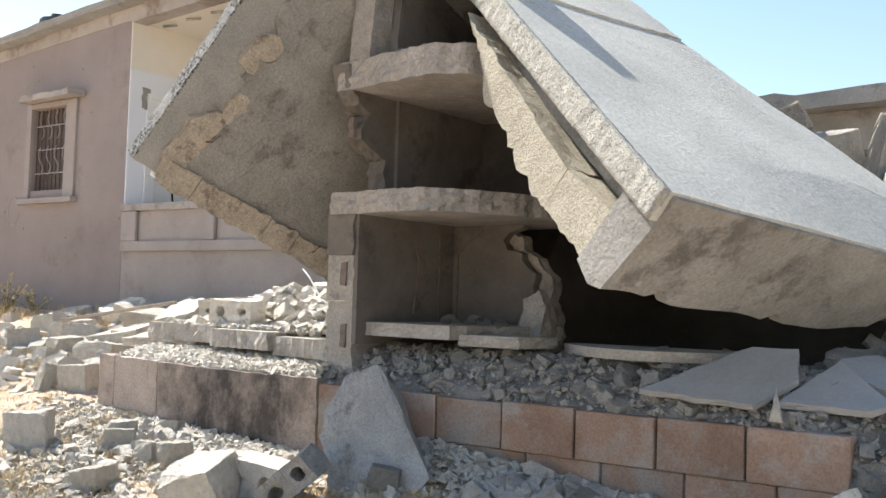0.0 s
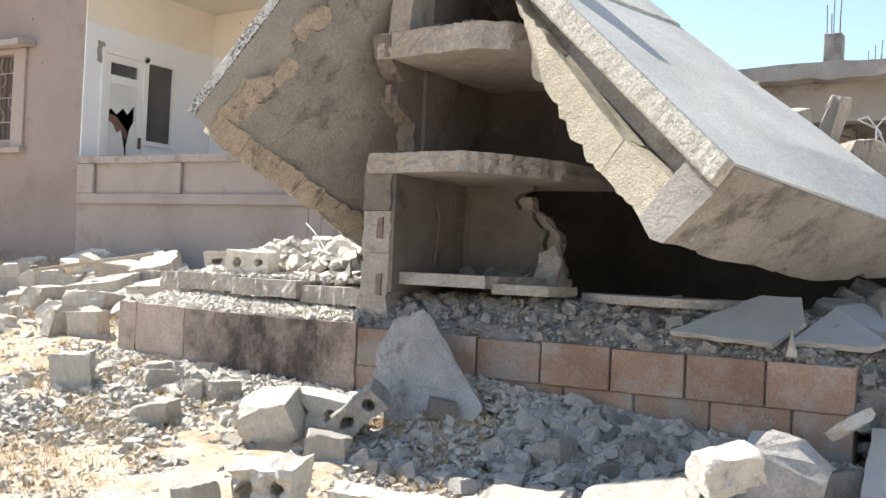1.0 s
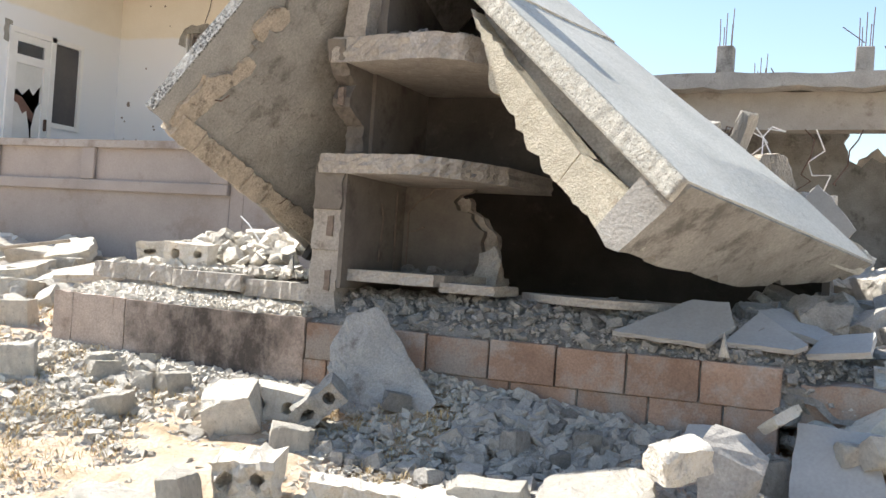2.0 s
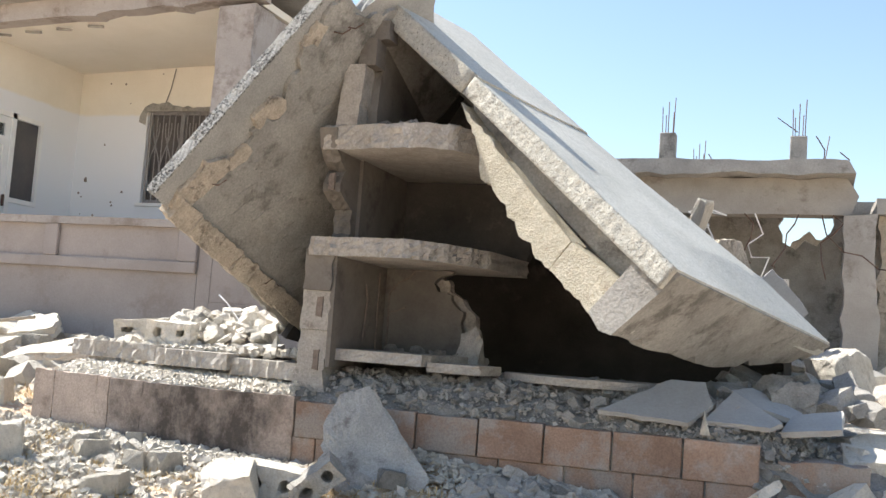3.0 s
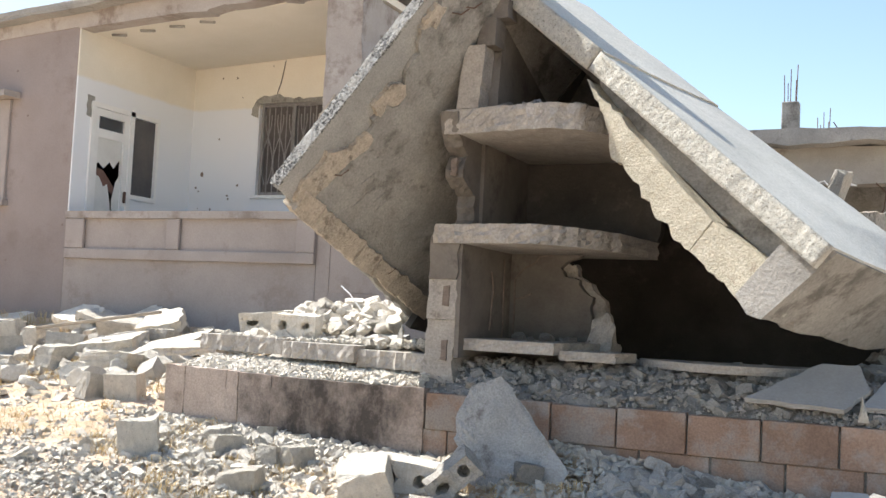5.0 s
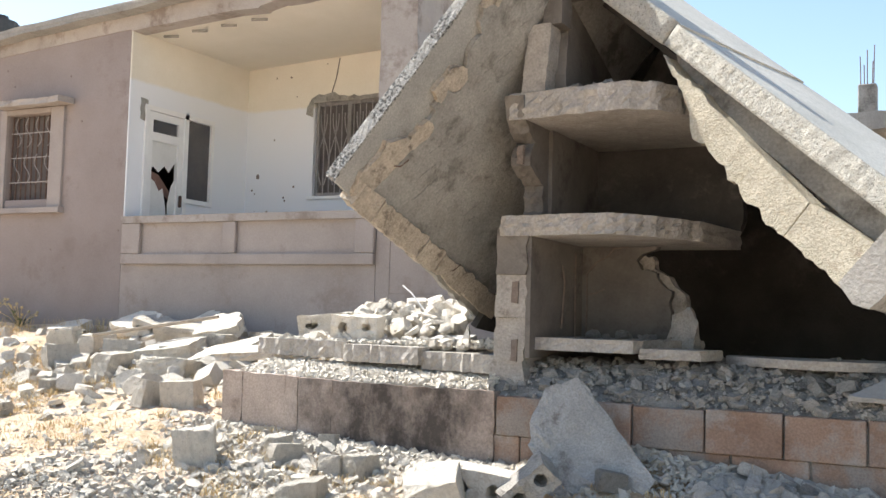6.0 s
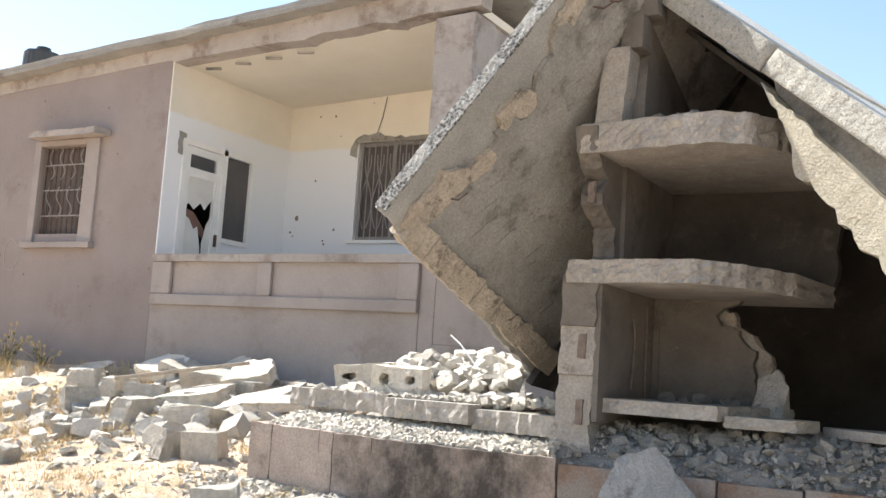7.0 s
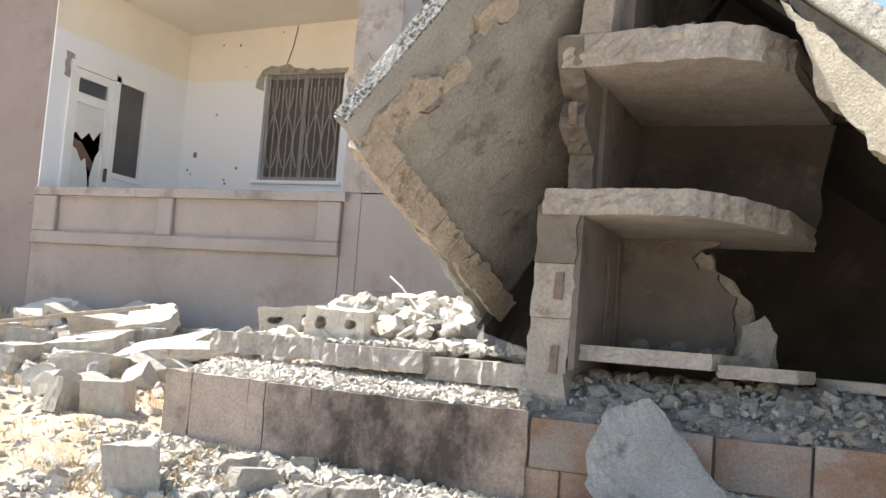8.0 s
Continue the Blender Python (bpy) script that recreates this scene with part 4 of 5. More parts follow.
# ---- plinth, fill and floor plates ----
def build_plinth():
    t = thing("plinth_wall", "low pinkish block plinth of the ruined house, stained and chipped", "plinth wall", kind="structure")
    core = part("core", boxes((-6.03, -1.15, 4.27, 4.6, -0.5, 0.36)), CEMENT, t)
    TOP = 0.415
    xs = [-4.0, -3.585, -3.17, -2.765, -2.357, -1.952, -1.547, -1.12]
    r = random.Random(3)
    for k in range(7):
        bm = soften(boxes((xs[k] + 0.006, xs[k + 1] - 0.006, 4.235 + r.uniform(-0.006, 0.006), 4.5, 0.165, TOP - 0.02 + r.uniform(-0.008, 0.005))), 0.005, 1)
        part("block", bm, PLINTH, t)
    for k in range(8):
        x = -4.25 + k * 0.405
        bm = soften(boxes((x + 0.006, min(x + 0.399, -1.13), 4.25 + r.uniform(-0.006, 0.006), 4.5, -0.09, 0.163)), 0.005, 1)
        part("block", bm, PLINTH, t)
    for k in range(7):
        x = -4.05 + k * 0.405
        part("block", soften(boxes((x + 0.006, min(x + 0.399, -1.13), 4.26, 4.5, -0.34, -0.092)), 0.005, 1), PLINTH, t)
    # rendered left half
    xl = [-6.06, -5.89, -5.53, -5.43, -5.16, -4.006]
    for k in range(5):
        top = TOP + 0.03 - 0.006 * k
        bm = bmesh.new()
        plate(bm, resample([(xl[k] + 0.003, -0.25), (xl[k + 1] - 0.003, -0.25), (xl[k + 1] - 0.003, top - 0.004), (xl[k] + 0.003, top)], 0.05, 0.004, 110 + k, keep=(0,)), -0.25, 0.0, YX(4.232 + 0.002 * (k % 2)), 0.003, 3, 111 + k)
        part("block", bm, STAINED, t)
    bm = boxes((-6.055, -5.80, 4.49, 5.6, -0.2, 0.40))
    part("return_wall", bm, PALEPLINTH, t)
    # broken stub beyond the end
    bm = bmesh.new()
    plate(bm, resample([(-1.03, -0.05), (-0.55, -0.05), (-0.55, 0.33), (-1.03, 0.31)], 0.08, 0.012, 120), -0.3, 0.0, YX(4.30), 0.008, 4, 121)
    part("block", bm, PLINTH, t)


build_plinth()


def fill_z(x, y):
    """The heap of rubble inside the plinth."""
    f = min(1.0, max(0.0, (y - 4.27) / 0.35))
    z = 0.35 + 0.23 * f ** 0.6
    if x < -4.1:
        z = 0.37 + 0.10 * f ** 0.6
    if x > -1.3:
        z -= 0.22 * min(1.0, (x + 1.3) / 0.5)
    if y > 5.8:
        z = max(0.40, z - (y - 5.8) * 0.25)
    return z


def build_fill():
    xs, ys = np.arange(-5.95, 0.9, 0.045), np.arange(4.27, 7.3, 0.045)
    verts, faces = [], []
    for y in ys:
        for x in xs:
            p = Vector((x, y, 0))
            z = fill_z(x, y) + 0.03 * noise.noise(p * 4) + 0.035 * noise.noise(p * 11) + 0.02 * noise.noise(p * 25)
            e = min((x + 5.95) / 0.05, (0.86 - x) / 0.5, (7.26 - y) / 0.5, 1.0)
            z = z * e + (ground_z(x, y) - 0.1) * (1 - e)
            verts.append((x, y, z))
    nx = len(xs)
    for j in range(len(ys) - 1):
        for i in range(nx - 1):
            a = j * nx + i
            faces.append((a, a + 1, a + nx + 1, a + nx))
    me = bpy.data.meshes.new("rubble_fill")
    me.from_pydata(verts, [], faces)
    me.materials.append(GREY)
    return tagged(new("rubble_fill", me), "heap of crushed grey rubble inside the plinth", "rubble", kind="stuff")


build_fill()


def lone_plate(name, poly, th, m, material, label, category, seed, rough=0.008, jit=0.012, step=0.06, keep=(), bend=None, group=""):
    bm = bmesh.new()
    plate(bm, resample(poly, step, jit, seed, keep), -th, 0.0, m, rough, 4, seed + 1, bend)
    return tagged(part(name, bm, material), label, category, group)


# floor slab edge of the terrace, in broken lengths
terr = [(-6.08, -5.28, 4.64, 0.665, 2.0), (-5.27, -4.66, 4.52, 0.650, 1.2), (-4.655, -4.10, 4.50, 0.625, 0.5)]
for k, (x0, x1, y, z, tilt) in enumerate(terr):
    lone_plate("terrace_slab", [(x0, y), (x1, y - 0.07), (x1, 5.75), (x0 + 0.1, 5.75)], 0.115, pose(0, 0, z, 0, 0, 0), SHELF, "broken terrace floor slab covered with grit", "floor slab", 130 + k, 0.010, 0.016, 0.035, keep=(2,), group="broken terrace slabs")
# floor plates before the niche
lone_plate("floor_plate", [(-3.86, 4.44), (-3.22, 4.40), (-3.18, 4.75), (-3.0, 5.2), (-3.84, 5.2)], 0.075, pose(0, 0, 0.745), SHELF, "tilted floor plate under the niche", "floor slab", 140, 0.008)
lone_plate("floor_plate", [(-3.20, 4.46), (-2.86, 4.52), (-2.80, 4.8), (-3.16, 4.9)], 0.06, pose(0, 0, 0.70), SHELF, "small broken floor plate", "floor slab", 142, 0.008)


def arc_plate():
    pts = [(-2.80, 5.0)] + [(-2.79 + 1.0 * k / 10, 4.93 - 0.42 * math.sin(math.pi * (k / 10) * 0.8 + 0.15)) for k in range(11)] + [(-1.75, 5.1)]
    bm = bmesh.new()
    plate(bm, resample(pts, 0.08, 0.004, 144), -0.05, 0.0, pose(0, 0, 0.67), 0.004, 4, 145)
    return tagged(part("curved_plate", bm, SHELF), "thin curved concrete plate lying on rubble", "slab piece")


arc_plate()
PA, PB, PC = Vector((-1.47, 4.68, 0.69)), Vector((-2.05, 4.28, 0.49)), Vector((-1.53, 4.29, 0.46))
m = axes(PB, PC - PB, PA - PB)
L = m.inverted()
tri3 = [tuple((L @ p).xy) for p in (PB, PC, PA)]
tri3 = [tri3[0], tri3[1], (tri3[1][0] + 0.12, tri3[1][1] + 0.22), tri3[2], (tri3[2][0] - 0.2, tri3[2][1] - 0.02)]
lone_plate("cement_sheet", tri3, 0.03, m @ pose(0, 0, 0.025), PAVER, "flat grey triangular sheet leaning on rubble", "slab piece", 146, 0.003, 0.006, group="grey sheets on the rubble")
lone_plate("cement_sheet", [(0, 0), (0.36, 0.04), (0.42, 0.12), (0.10, 0.44)], 0.03, pose(-1.44, 4.33, 0.50, 24, 4, -4), PAVER, "flat grey sheet leaning on rubble", "slab piece", 147, 0.003, 0.006, group="grey sheets on the rubble")
lone_plate("cement_sheet", [(0, 0), (0.3, -0.06), (0.34, 0.1), (0.06, 0.34), (-0.08, 0.2)], 0.035, pose(-1.22, 4.62, 0.60, 18, 10, 10), PAVER, "flat grey sheet leaning on rubble", "slab piece", 148, 0.003, 0.006, group="grey sheets on the rubble")
lone_plate("cement_sheet", [(0, 0), (0.34, 0.0), (0.28, 0.3), (0.0, 0.26)], 0.035, pose(-1.02, 4.42, 0.47, 20, -8, -18), PAVER, "flat grey sheet leaning on rubble", "slab piece", 149, 0.003, 0.006, group="grey sheets on the rubble")
lone_plate("cement_sheet", [(0, 0), (0.5, -0.1), (0.5, 0.3), (0.0, 0.3)], 0.06, pose(-0.85, 5.0, 0.62, 6, 6, 0), SHELF, "grey slab piece on the heap", "slab piece", 150, 0.006)

# ---- rubble, piece by piece ----
PROTO = {}


def lump(kind, k, low=False):
    """Meshes for repeated rubble: unit-sized, shared between pieces."""
    key = (kind, k, low)
    if key not in PROTO:
        if kind == "shard":
            bm = shard(200 + k, 1, 0.8, 0.62, 0.45)
        elif kind == "slab":
            bm = shard(300 + k, 1, 0.75, 0.30, 0.3)
        else:
            bm = shard(400 + k, 1, 0.66, 0.6, 0.28)
        roughen(bm, 1 if low else 2, 0.030, 2.6, k)
        if not low:
            roughen(bm, 1, 0.022, 9, k + 20)
        me = bpy.data.meshes.new("rubble_" + kind)
        bm.normal_update()
        bm.to_mesh(me)
        bm.free()
        PROTO[key] = me
    return PROTO[key]


def put(name, me, material, m, label, category, group="", kind=""):
    ob = new(name, me)
    if not me.materials:
        me.materials.append(None)
    ob.material_slots[0].link = "OBJECT"
    ob.material_slots[0].material = material
    ob.matrix_basis = m
    return tagged(ob, label, category, group, kind)


# x, y, width, height, kind, lift above the ground
NAMED = [
    (-5.62, 3.47, 0.30, 0.27, "block", 40, PALE), (-4.70, 3.28, 0.29, 0.13, "slab", 10, PALE), (-4.63, 3.76, 0.22, 0.16, "shard", 70, PALE), (-4.80, 3.72, 0.18, 0.13, "shard", 10, PALE),
    (-5.09, 4.10, 0.14, 0.11, "block", 20, PALE), (-3.95, 3.40, 0.46, 0.30, "shard", 120, PALE), (-3.49, 3.28, 0.27, 0.17, "slab", 25, PALE),
    (-3.50, 2.36, 0.24, 0.24, "block", 100, PALE), (-3.68, 2.17, 0.50, 0.16, "slab", 15, PALE), (-2.31, 3.12, 0.44, 0.16, "slab", 5, PALE),
    (-1.82, 3.25, 0.64, 0.22, "slab", 10, PALE), (-1.98, 2.98, 0.56, 0.13, "slab", -15, PALE), (-1.14, 3.90, 0.26, 0.22, "shard", 30, GREY),
    (-3.15, 3.83, 0.19, 0.13, "shard", 30, GREY), (-2.40, 3.72, 0.17, 0.16, "shard", 70, GREY), (-2.06, 3.90, 0.18, 0.12, "slab", 10, GREY),
    (-9.55, 6.02, 0.37, 0.25, "block", 15, PALE), (-8.79, 5.27, 0.33, 0.24, "block", 65, PALE), (-9.28, 6.17, 0.42, 0.16, "slab", 0, PALE),
    (-8.48, 5.75, 0.40, 0.22, "shard", 33, PALE), (-8.21, 5.35, 0.33, 0.20, "shard", 80, PALE), (-8.34, 6.41, 0.56, 0.26, "shard", 20, PALE),
    (-7.46, 5.26, 0.56, 0.18, "slab", 5, PALE), (-6.87, 4.40, 0.24, 0.24, "block", 80, PALE), (-6.62, 4.45, 0.32, 0.23, "block", 10, PALE),
    (-6.55, 5.40, 0.48, 0.12, "slab", 12, PALE), (-7.83, 3.79, 0.33, 0.18, "block", 12, PALE), (-5.18, 3.78, 0.24, 0.14, "shard", 50, PALE),
    (-8.72, 4.92, 0.21, 0.10, "slab", 5, PALE), (-8.12, 4.58, 0.17, 0.12, "shard", 0, PALE), (-5.36, 3.93, 0.18, 0.12, "shard", 0, PALE),
    (-7.9, 5.9, 0.5, 0.16, "slab", 40, PALE), (-7.75, 6.2, 0.35, 0.22, "shard", 0, PALE), (-6.9, 6.1, 0.4, 0.2, "block", 20, PALE), (-7.3, 6.4, 0.3, 0.2, "shard", 0, PALE),
    (-9.0, 5.85, 0.3, 0.2, "shard", 100, PALE), (-8.0, 5.05, 0.25, 0.15, "shard", 100, PALE), (-9.9, 6.4, 0.35, 0.15, "slab", 100, GREY),
]
for k, (x, y, w, h, kind, yaw, material) in enumerate(NAMED):
    w, h = w * 0.80, h * 0.84
    hz = {"shard": 0.62, "slab": 0.30, "block": 0.6}[kind]
    s = Matrix.Diagonal((w, w, h / hz, 1))
    lbl = {"shard": "angular broken chunk of pale concrete on the ground", "slab": "flat broken piece of pale concrete on the ground", "block": "broken pale concrete block lying on the ground"}[kind]
    put("rubble_chunk", lump(kind, k % 7), material, pose(x, y, ground_z(x, y) + h * 0.40, rng.uniform(-12, 12), rng.uniform(-12, 12), yaw) @ s, lbl, "rubble", "large rubble chunks")

# big broken slab at the terrace's far end, catching the sun
lone_plate("sunlit_slab", [(0, 0), (0.62, 0.12), (0.66, 0.5), (0.05, 0.46)], 0.14, pose(-7.45, 5.35, 0.40, 14, -13, 12), PALE, "broken pale slab tilted on the heap", "slab piece", 160, 0.012, 0.02)
lone_plate("sunlit_slab", [(0, 0), (0.5, 0.0), (0.55, 0.3), (0.05, 0.32)], 0.06, pose(-6.62, 4.80, 0.52, 10, -4, 12), PALE, "flat pale slab resting on the heap", "slab piece", 162, 0.008, 0.015)

for k, (x, y, w, d, lift, rx, ry, yaw) in enumerate(((-9.55, 6.55, 0.75, 0.45, 0.16, 22, 6, -18), (-8.05, 6.15, 0.62, 0.42, 0.15, 26, -12, 20), (-8.25, 5.55, 0.85, 0.5, 0.10, 12, -8, 8), (-8.75, 6.75, 0.6, 0.4, 0.12, 30, 10, -30), (-10.4, 6.5, 0.55, 0.4, 0.08, 14, -5, 12))):
    lone_plate("sunlit_slab", [(0, 0.03), (w * 0.40, 0.0), (w * 0.72, 0.05), (w * 0.68, d * 0.8), (w * 0.36, d), (0.04, d * 0.86)], 0.12, pose(x, y, ground_z(x, y) + lift, rx, ry, yaw), PALE, "broken pale slab tilted on the heap by the house", "slab piece", 300 + k, 0.014, 0.028)


def hollow_block(name, m, length, width, height, label, seed, jag=0.02, material=None):
    """A hollow concrete block lying on its side: round-cornered cores open in the front face, chipped all over."""
    r = random.Random(seed)
    bm = bmesh.new()
    n = max(2, int(length / 0.15))
    cw = length / n
    for i in range(n):
        x0, x1, xc, zc = i * cw, (i + 1) * cw, (i + 0.5) * cw, height * r.uniform(0.45, 0.55)
        outer = [(x0, 0), (xc, 0), (x1, 0), (x1, height / 2), (x1, height), (xc, height), (x0, height), (x0, height / 2)]
        rx, rz = cw * r.uniform(0.20, 0.28), height * r.uniform(0.17, 0.25)
        inner = [(xc + rx * math.cos(a) * r.uniform(0.85, 1.1), zc + rz * math.sin(a) * r.uniform(0.85, 1.1)) for a in [math.radians(225 + 45 * q) for q in range(8)]]
        fo = [bm.verts.new((x, 0, z)) for x, z in outer]
        fi = [bm.verts.new((x, r.uniform(0, 0.01), z)) for x, z in inner]
        fd = [bm.verts.new((xc + (x - xc) * 0.75, width * 0.6, zc + (z - zc) * 0.75)) for x, z in inner]
        for q in range(8):
            w = (q + 1) % 8
            bm.faces.new((fo[q], fo[w], fi[w], fi[q]))
            bm.faces.new((fi[q], fi[w], fd[w], fd[q]))
        bm.faces.new(fd)
        bo = [bm.verts.new((x, width, z)) for x, z in outer]
        bm.faces.new(bo[::-1])
        for q in ((0, 1), (1, 2), (4, 5), (5, 6)) + (((2, 3), (3, 4)) if i == n - 1 else ()) + (((6, 7), (7, 0)) if i == 0 else ()):
            bm.faces.new((fo[q[1]], fo[q[0]], bo[q[0]], bo[q[1]]))
    bmesh.ops.remove_doubles(bm, verts=list(bm.verts), dist=0.0005)
    bmesh.ops.recalc_face_normals(bm, faces=list(bm.faces))
    roughen(bm, 2, jag * 1.3, 7, seed)
    roughen(bm, 0, jag * 0.8, 19, seed + 3)
    ob = part(name, bm, material or PALE)
    ob.matrix_basis = m
    return tagged(ob, label, "concrete block", "hollow block fragments")


hollow_block("hollow_block", pose(-3.44, 2.48, ground_z(-3.3, 2.6) + 0.02, 4, -3, 18), 0.30, 0.24, 0.19, "broken hollow concrete block lying on the ground", 3, jag=0.034)
hollow_block("hollow_block", pose(-2.98, 2.55, ground_z(-2.7, 2.7) - 0.02, -6, 4, 22), 0.95, 0.34, 0.20, "long fragment of hollow-core slab lying on the ground", 4, jag=0.028)
hollow_block("hollow_block", pose(-3.98, 3.52, ground_z(-3.8, 3.7) + 0.0, 0, 6, 8), 0.36, 0.22, 0.20, "hollow concrete block lying on the ground", 5, jag=0.006)
hollow_block("hollow_block", pose(-3.52, 3.46, ground_z(-3.5, 3.5) + 0.02, 10, -42, 20), 0.30, 0.20, 0.14, "broken hollow block tilted against the boulder", 6, jag=0.015, material=GREY)
hollow_block("hollow_block", pose(-5.50, 4.70, 0.675, 3, 2, 12), 0.34, 0.2, 0.17, "broken hollow block on the terrace slab", 7, jag=0.012)
hollow_block("hollow_block", pose(-6.02, 5.05, 0.68, 2, -6, 20), 0.40, 0.22, 0.14, "broken hollow block on the terrace slab", 8, jag=0.012)
hollow_block("hollow_block", pose(-9.1, 6.45, ground_z(-9, 6.4) + 0.10, 8, 14, 8), 0.75, 0.4, 0.16, "long hollow block fragment on the rubble heap", 9, jag=0.012)
hollow_block("hollow_block", pose(-5.05, 5.15, 0.70, -25, 30, 60), 0.34, 0.2, 0.19, "broken hollow block tipped on its side", 10, jag=0.015)
bm = hull([(-3.20, 5.0, 0.66), (-3.02, 4.98, 0.66), (-3.0, 5.14, 0.66), (-3.2, 5.15, 0.66), (-3.16, 5.03, 0.90), (-3.06, 5.02, 0.97), (-3.05, 5.12, 0.95), (-3.19, 5.12, 0.84), (-3.0, 5.0, 0.86)])
roughen(bm, 3, 0.022, 9, 4)
roughen(bm, 0, 0.010, 22, 8)
tagged(part("block_stump", bm, GREY), "upright stump of broken grey block in the shade", "concrete block")


def boulder():
    bm = hull([(-3.59, 4.02, 0.46), (-3.43, 4.07, 0.52), (-3.30, 4.05, 0.42), (-3.26, 4.02, 0.36), (-3.12, 3.96, 0.19), (-2.95, 3.90, 0.04), (-3.02, 3.82, -0.10), (-3.30, 3.79, -0.12), (-3.48, 3.80, -0.06), (-3.63, 3.88, 0.17), (-3.645, 3.95, 0.32), (-3.5, 4.2, 0.40), (-3.35, 4.2, 0.36), (-3.2, 4.18, -0.05), (-3.55, 4.18, 0.1), (-3.45, 3.84, 0.10)])
    roughen(bm, 3, 0.034, 5, 3)
    roughen(bm, 1, 0.014, 13, 5)
    tagged(part("boulder", bm, BOULDER), "large grey concrete lump leaning on the plinth", "concrete lump")


BOULDER = mat("grey_concrete_lump", (0.27, 0.262, 0.246), (0.40, 0.39, 0.368), 5, 0.93, 0.7, 90, (0.18, 0.165, 0.15), 7, 0.62, crag=1.2)
boulder()
bm = hull([(-1.46, 4.27, 0.42), (-1.40, 4.27, 0.42), (-1.44, 4.30, 0.56), (-1.42, 4.33, 0.42), (-1.43, 4.25, 0.50)])
tagged(part("pale_sliver", bm, PALE), "small pale sliver wedged between grey sheets", "rubble")
bm = hull([(-1.36, 3.55, 0.16), (-1.23, 3.60, 0.12), (-1.11, 3.55, 0.03), (-1.12, 3.45, -0.04), (-1.25, 3.30, -0.22), (-1.36, 3.15, -0.22), (-1.40, 3.28, 0.10), (-1.42, 3.4, 0.02), (-1.2, 3.7, -0.2), (-1.4, 3.6, -0.25), (-1.2, 3.45, -0.32)])
roughen(bm, 3, 0.012, 7, 6)
roughen(bm, 0, 0.007, 20, 7)
tagged(part("angular_boulder", bm, SHELF), "pale angular concrete lump with a hollow core", "concrete lump")
bm = shard(77, 0.26, 0.16, 0.15, 0.4)
roughen(bm, 3, 0.02, 9, 3)
ob = part("core_fragment", bm, PALE)
ob.matrix_basis = pose(-1.47, 3.22, 0.02, 10, -8, 50)
tagged(ob, "rough broken chunk beside the pale lump", "rubble")
lone_plate("leaning_sheet", [(0, 0), (0.42, 0.0), (0.42, 0.42), (0.02, 0.44)], 0.10, pose(-1.02, 3.72, -0.18, 48, 0, 4), PAVER, "smooth grey block face leaning on the plinth", "slab piece", 170, 0.005, 0.008)
lone_plate("leaning_sheet", [(0, 0.08), (0.34, 0.0), (0.46, 0.14), (0.18, 0.34), (0.02, 0.3)], 0.06, pose(-1.62, 3.86, -0.08, 28, 4, -4), PAVER, "grey slab piece lying behind the pale lump", "slab piece", 172, 0.005, 0.01)
bm = hull([(-4.53, 4.78, 0.64), (-4.44, 4.76, 0.64), (-4.47, 4.80, 0.82), (-4.46, 4.83, 0.64)])
tagged(part("upright_shard", bm, GREY), "thin pointed shard standing upright", "rubble")
lone_plate("grey_flake", [(0, 0), (0.3, -0.03), (0.34, 0.1), (0.05, 0.14)], 0.03, pose(-4.82, 4.85, 0.69, 12, -4, 10), PAVER, "thin grey flake on the terrace", "slab piece", 175, 0.004)
bm = bmesh.new()
tube(bm, [(-5.02, 5.35, 0.80), (-5.25, 5.4, 1.02), (-5.34, 5.42, 1.08)], 0.006, 5)
tagged(part("bent_wire", bm, FRAME), "thin pale bent wire sticking out of rubble", "wire")
bm = bmesh.new()
box(bm, -0.6, 0.6, -0.03, 0.03, -0.015, 0.015)
ob = part("timber_lath", soften(bm, 0.004), WOOD)
ob.matrix_basis = pose(-8.3, 5.95, ground_z(-8.3, 5.95) + 0.27, 0, -10, 25)
tagged(ob, "grey wooden lath lying across the rubble", "timber")


def scatter(count, area, smin, smax, material, label, zf, seed, group, kinds=("shard", "shard", "slab"), single=24):
    """Loose rubble: the first pieces are objects, the rest one joined heap."""
    r = random.Random(seed)
    verts, faces = [], []
    for k in range(count):
        x, y = area(r)
        s = smin + (smax - smin) * r.random() ** 2.2
        if k < single:
            s = max(s, smin + 0.3 * (smax - smin))
        kind = r.choice(kinds)
        m = pose(x, y, zf(x, y) + s * 0.16, r.uniform(-35, 35), r.uniform(-35, 35), r.uniform(0, 360)) @ Matrix.Diagonal((s, s * r.uniform(0.7, 1.1), s * r.uniform(0.7, 1.2), 1))
        me = lump(kind, r.randrange(7), k >= single)
        if k < single:
            put("rubble_piece", me, material, m, label, "rubble", group)
        else:
            base = len(verts)
            verts += [tuple(m @ v.co) for v in me.vertices]
            faces += [tuple(base + i for i in p.vertices) for p in me.polygons]
    if faces:
        me = bpy.data.meshes.new("rubble_heap")
        me.from_pydata(verts, [], faces)
        me.materials.append(material)
        tagged(new("rubble_heap", me), label.replace(" piece", "").replace(" chunk", "") + ", too many to count", "rubble", kind="stuff")


def rect(x0, x1, y0, y1):
    return lambda r: (r.uniform(x0, x1), r.uniform(y0, y1))


scatter(900, lambda r: (lambda x, y: (x, y) if x > -2.8 or y < 3.6 else (x + 1.0, y - 0.1))(r.uniform(-3.7, -1.1), r.uniform(3.25, 4.22)), 0.03, 0.13, GREY, "small grey rubble piece at the foot of the plinth", ground_z, 1, "grey rubble before the plinth", single=30)
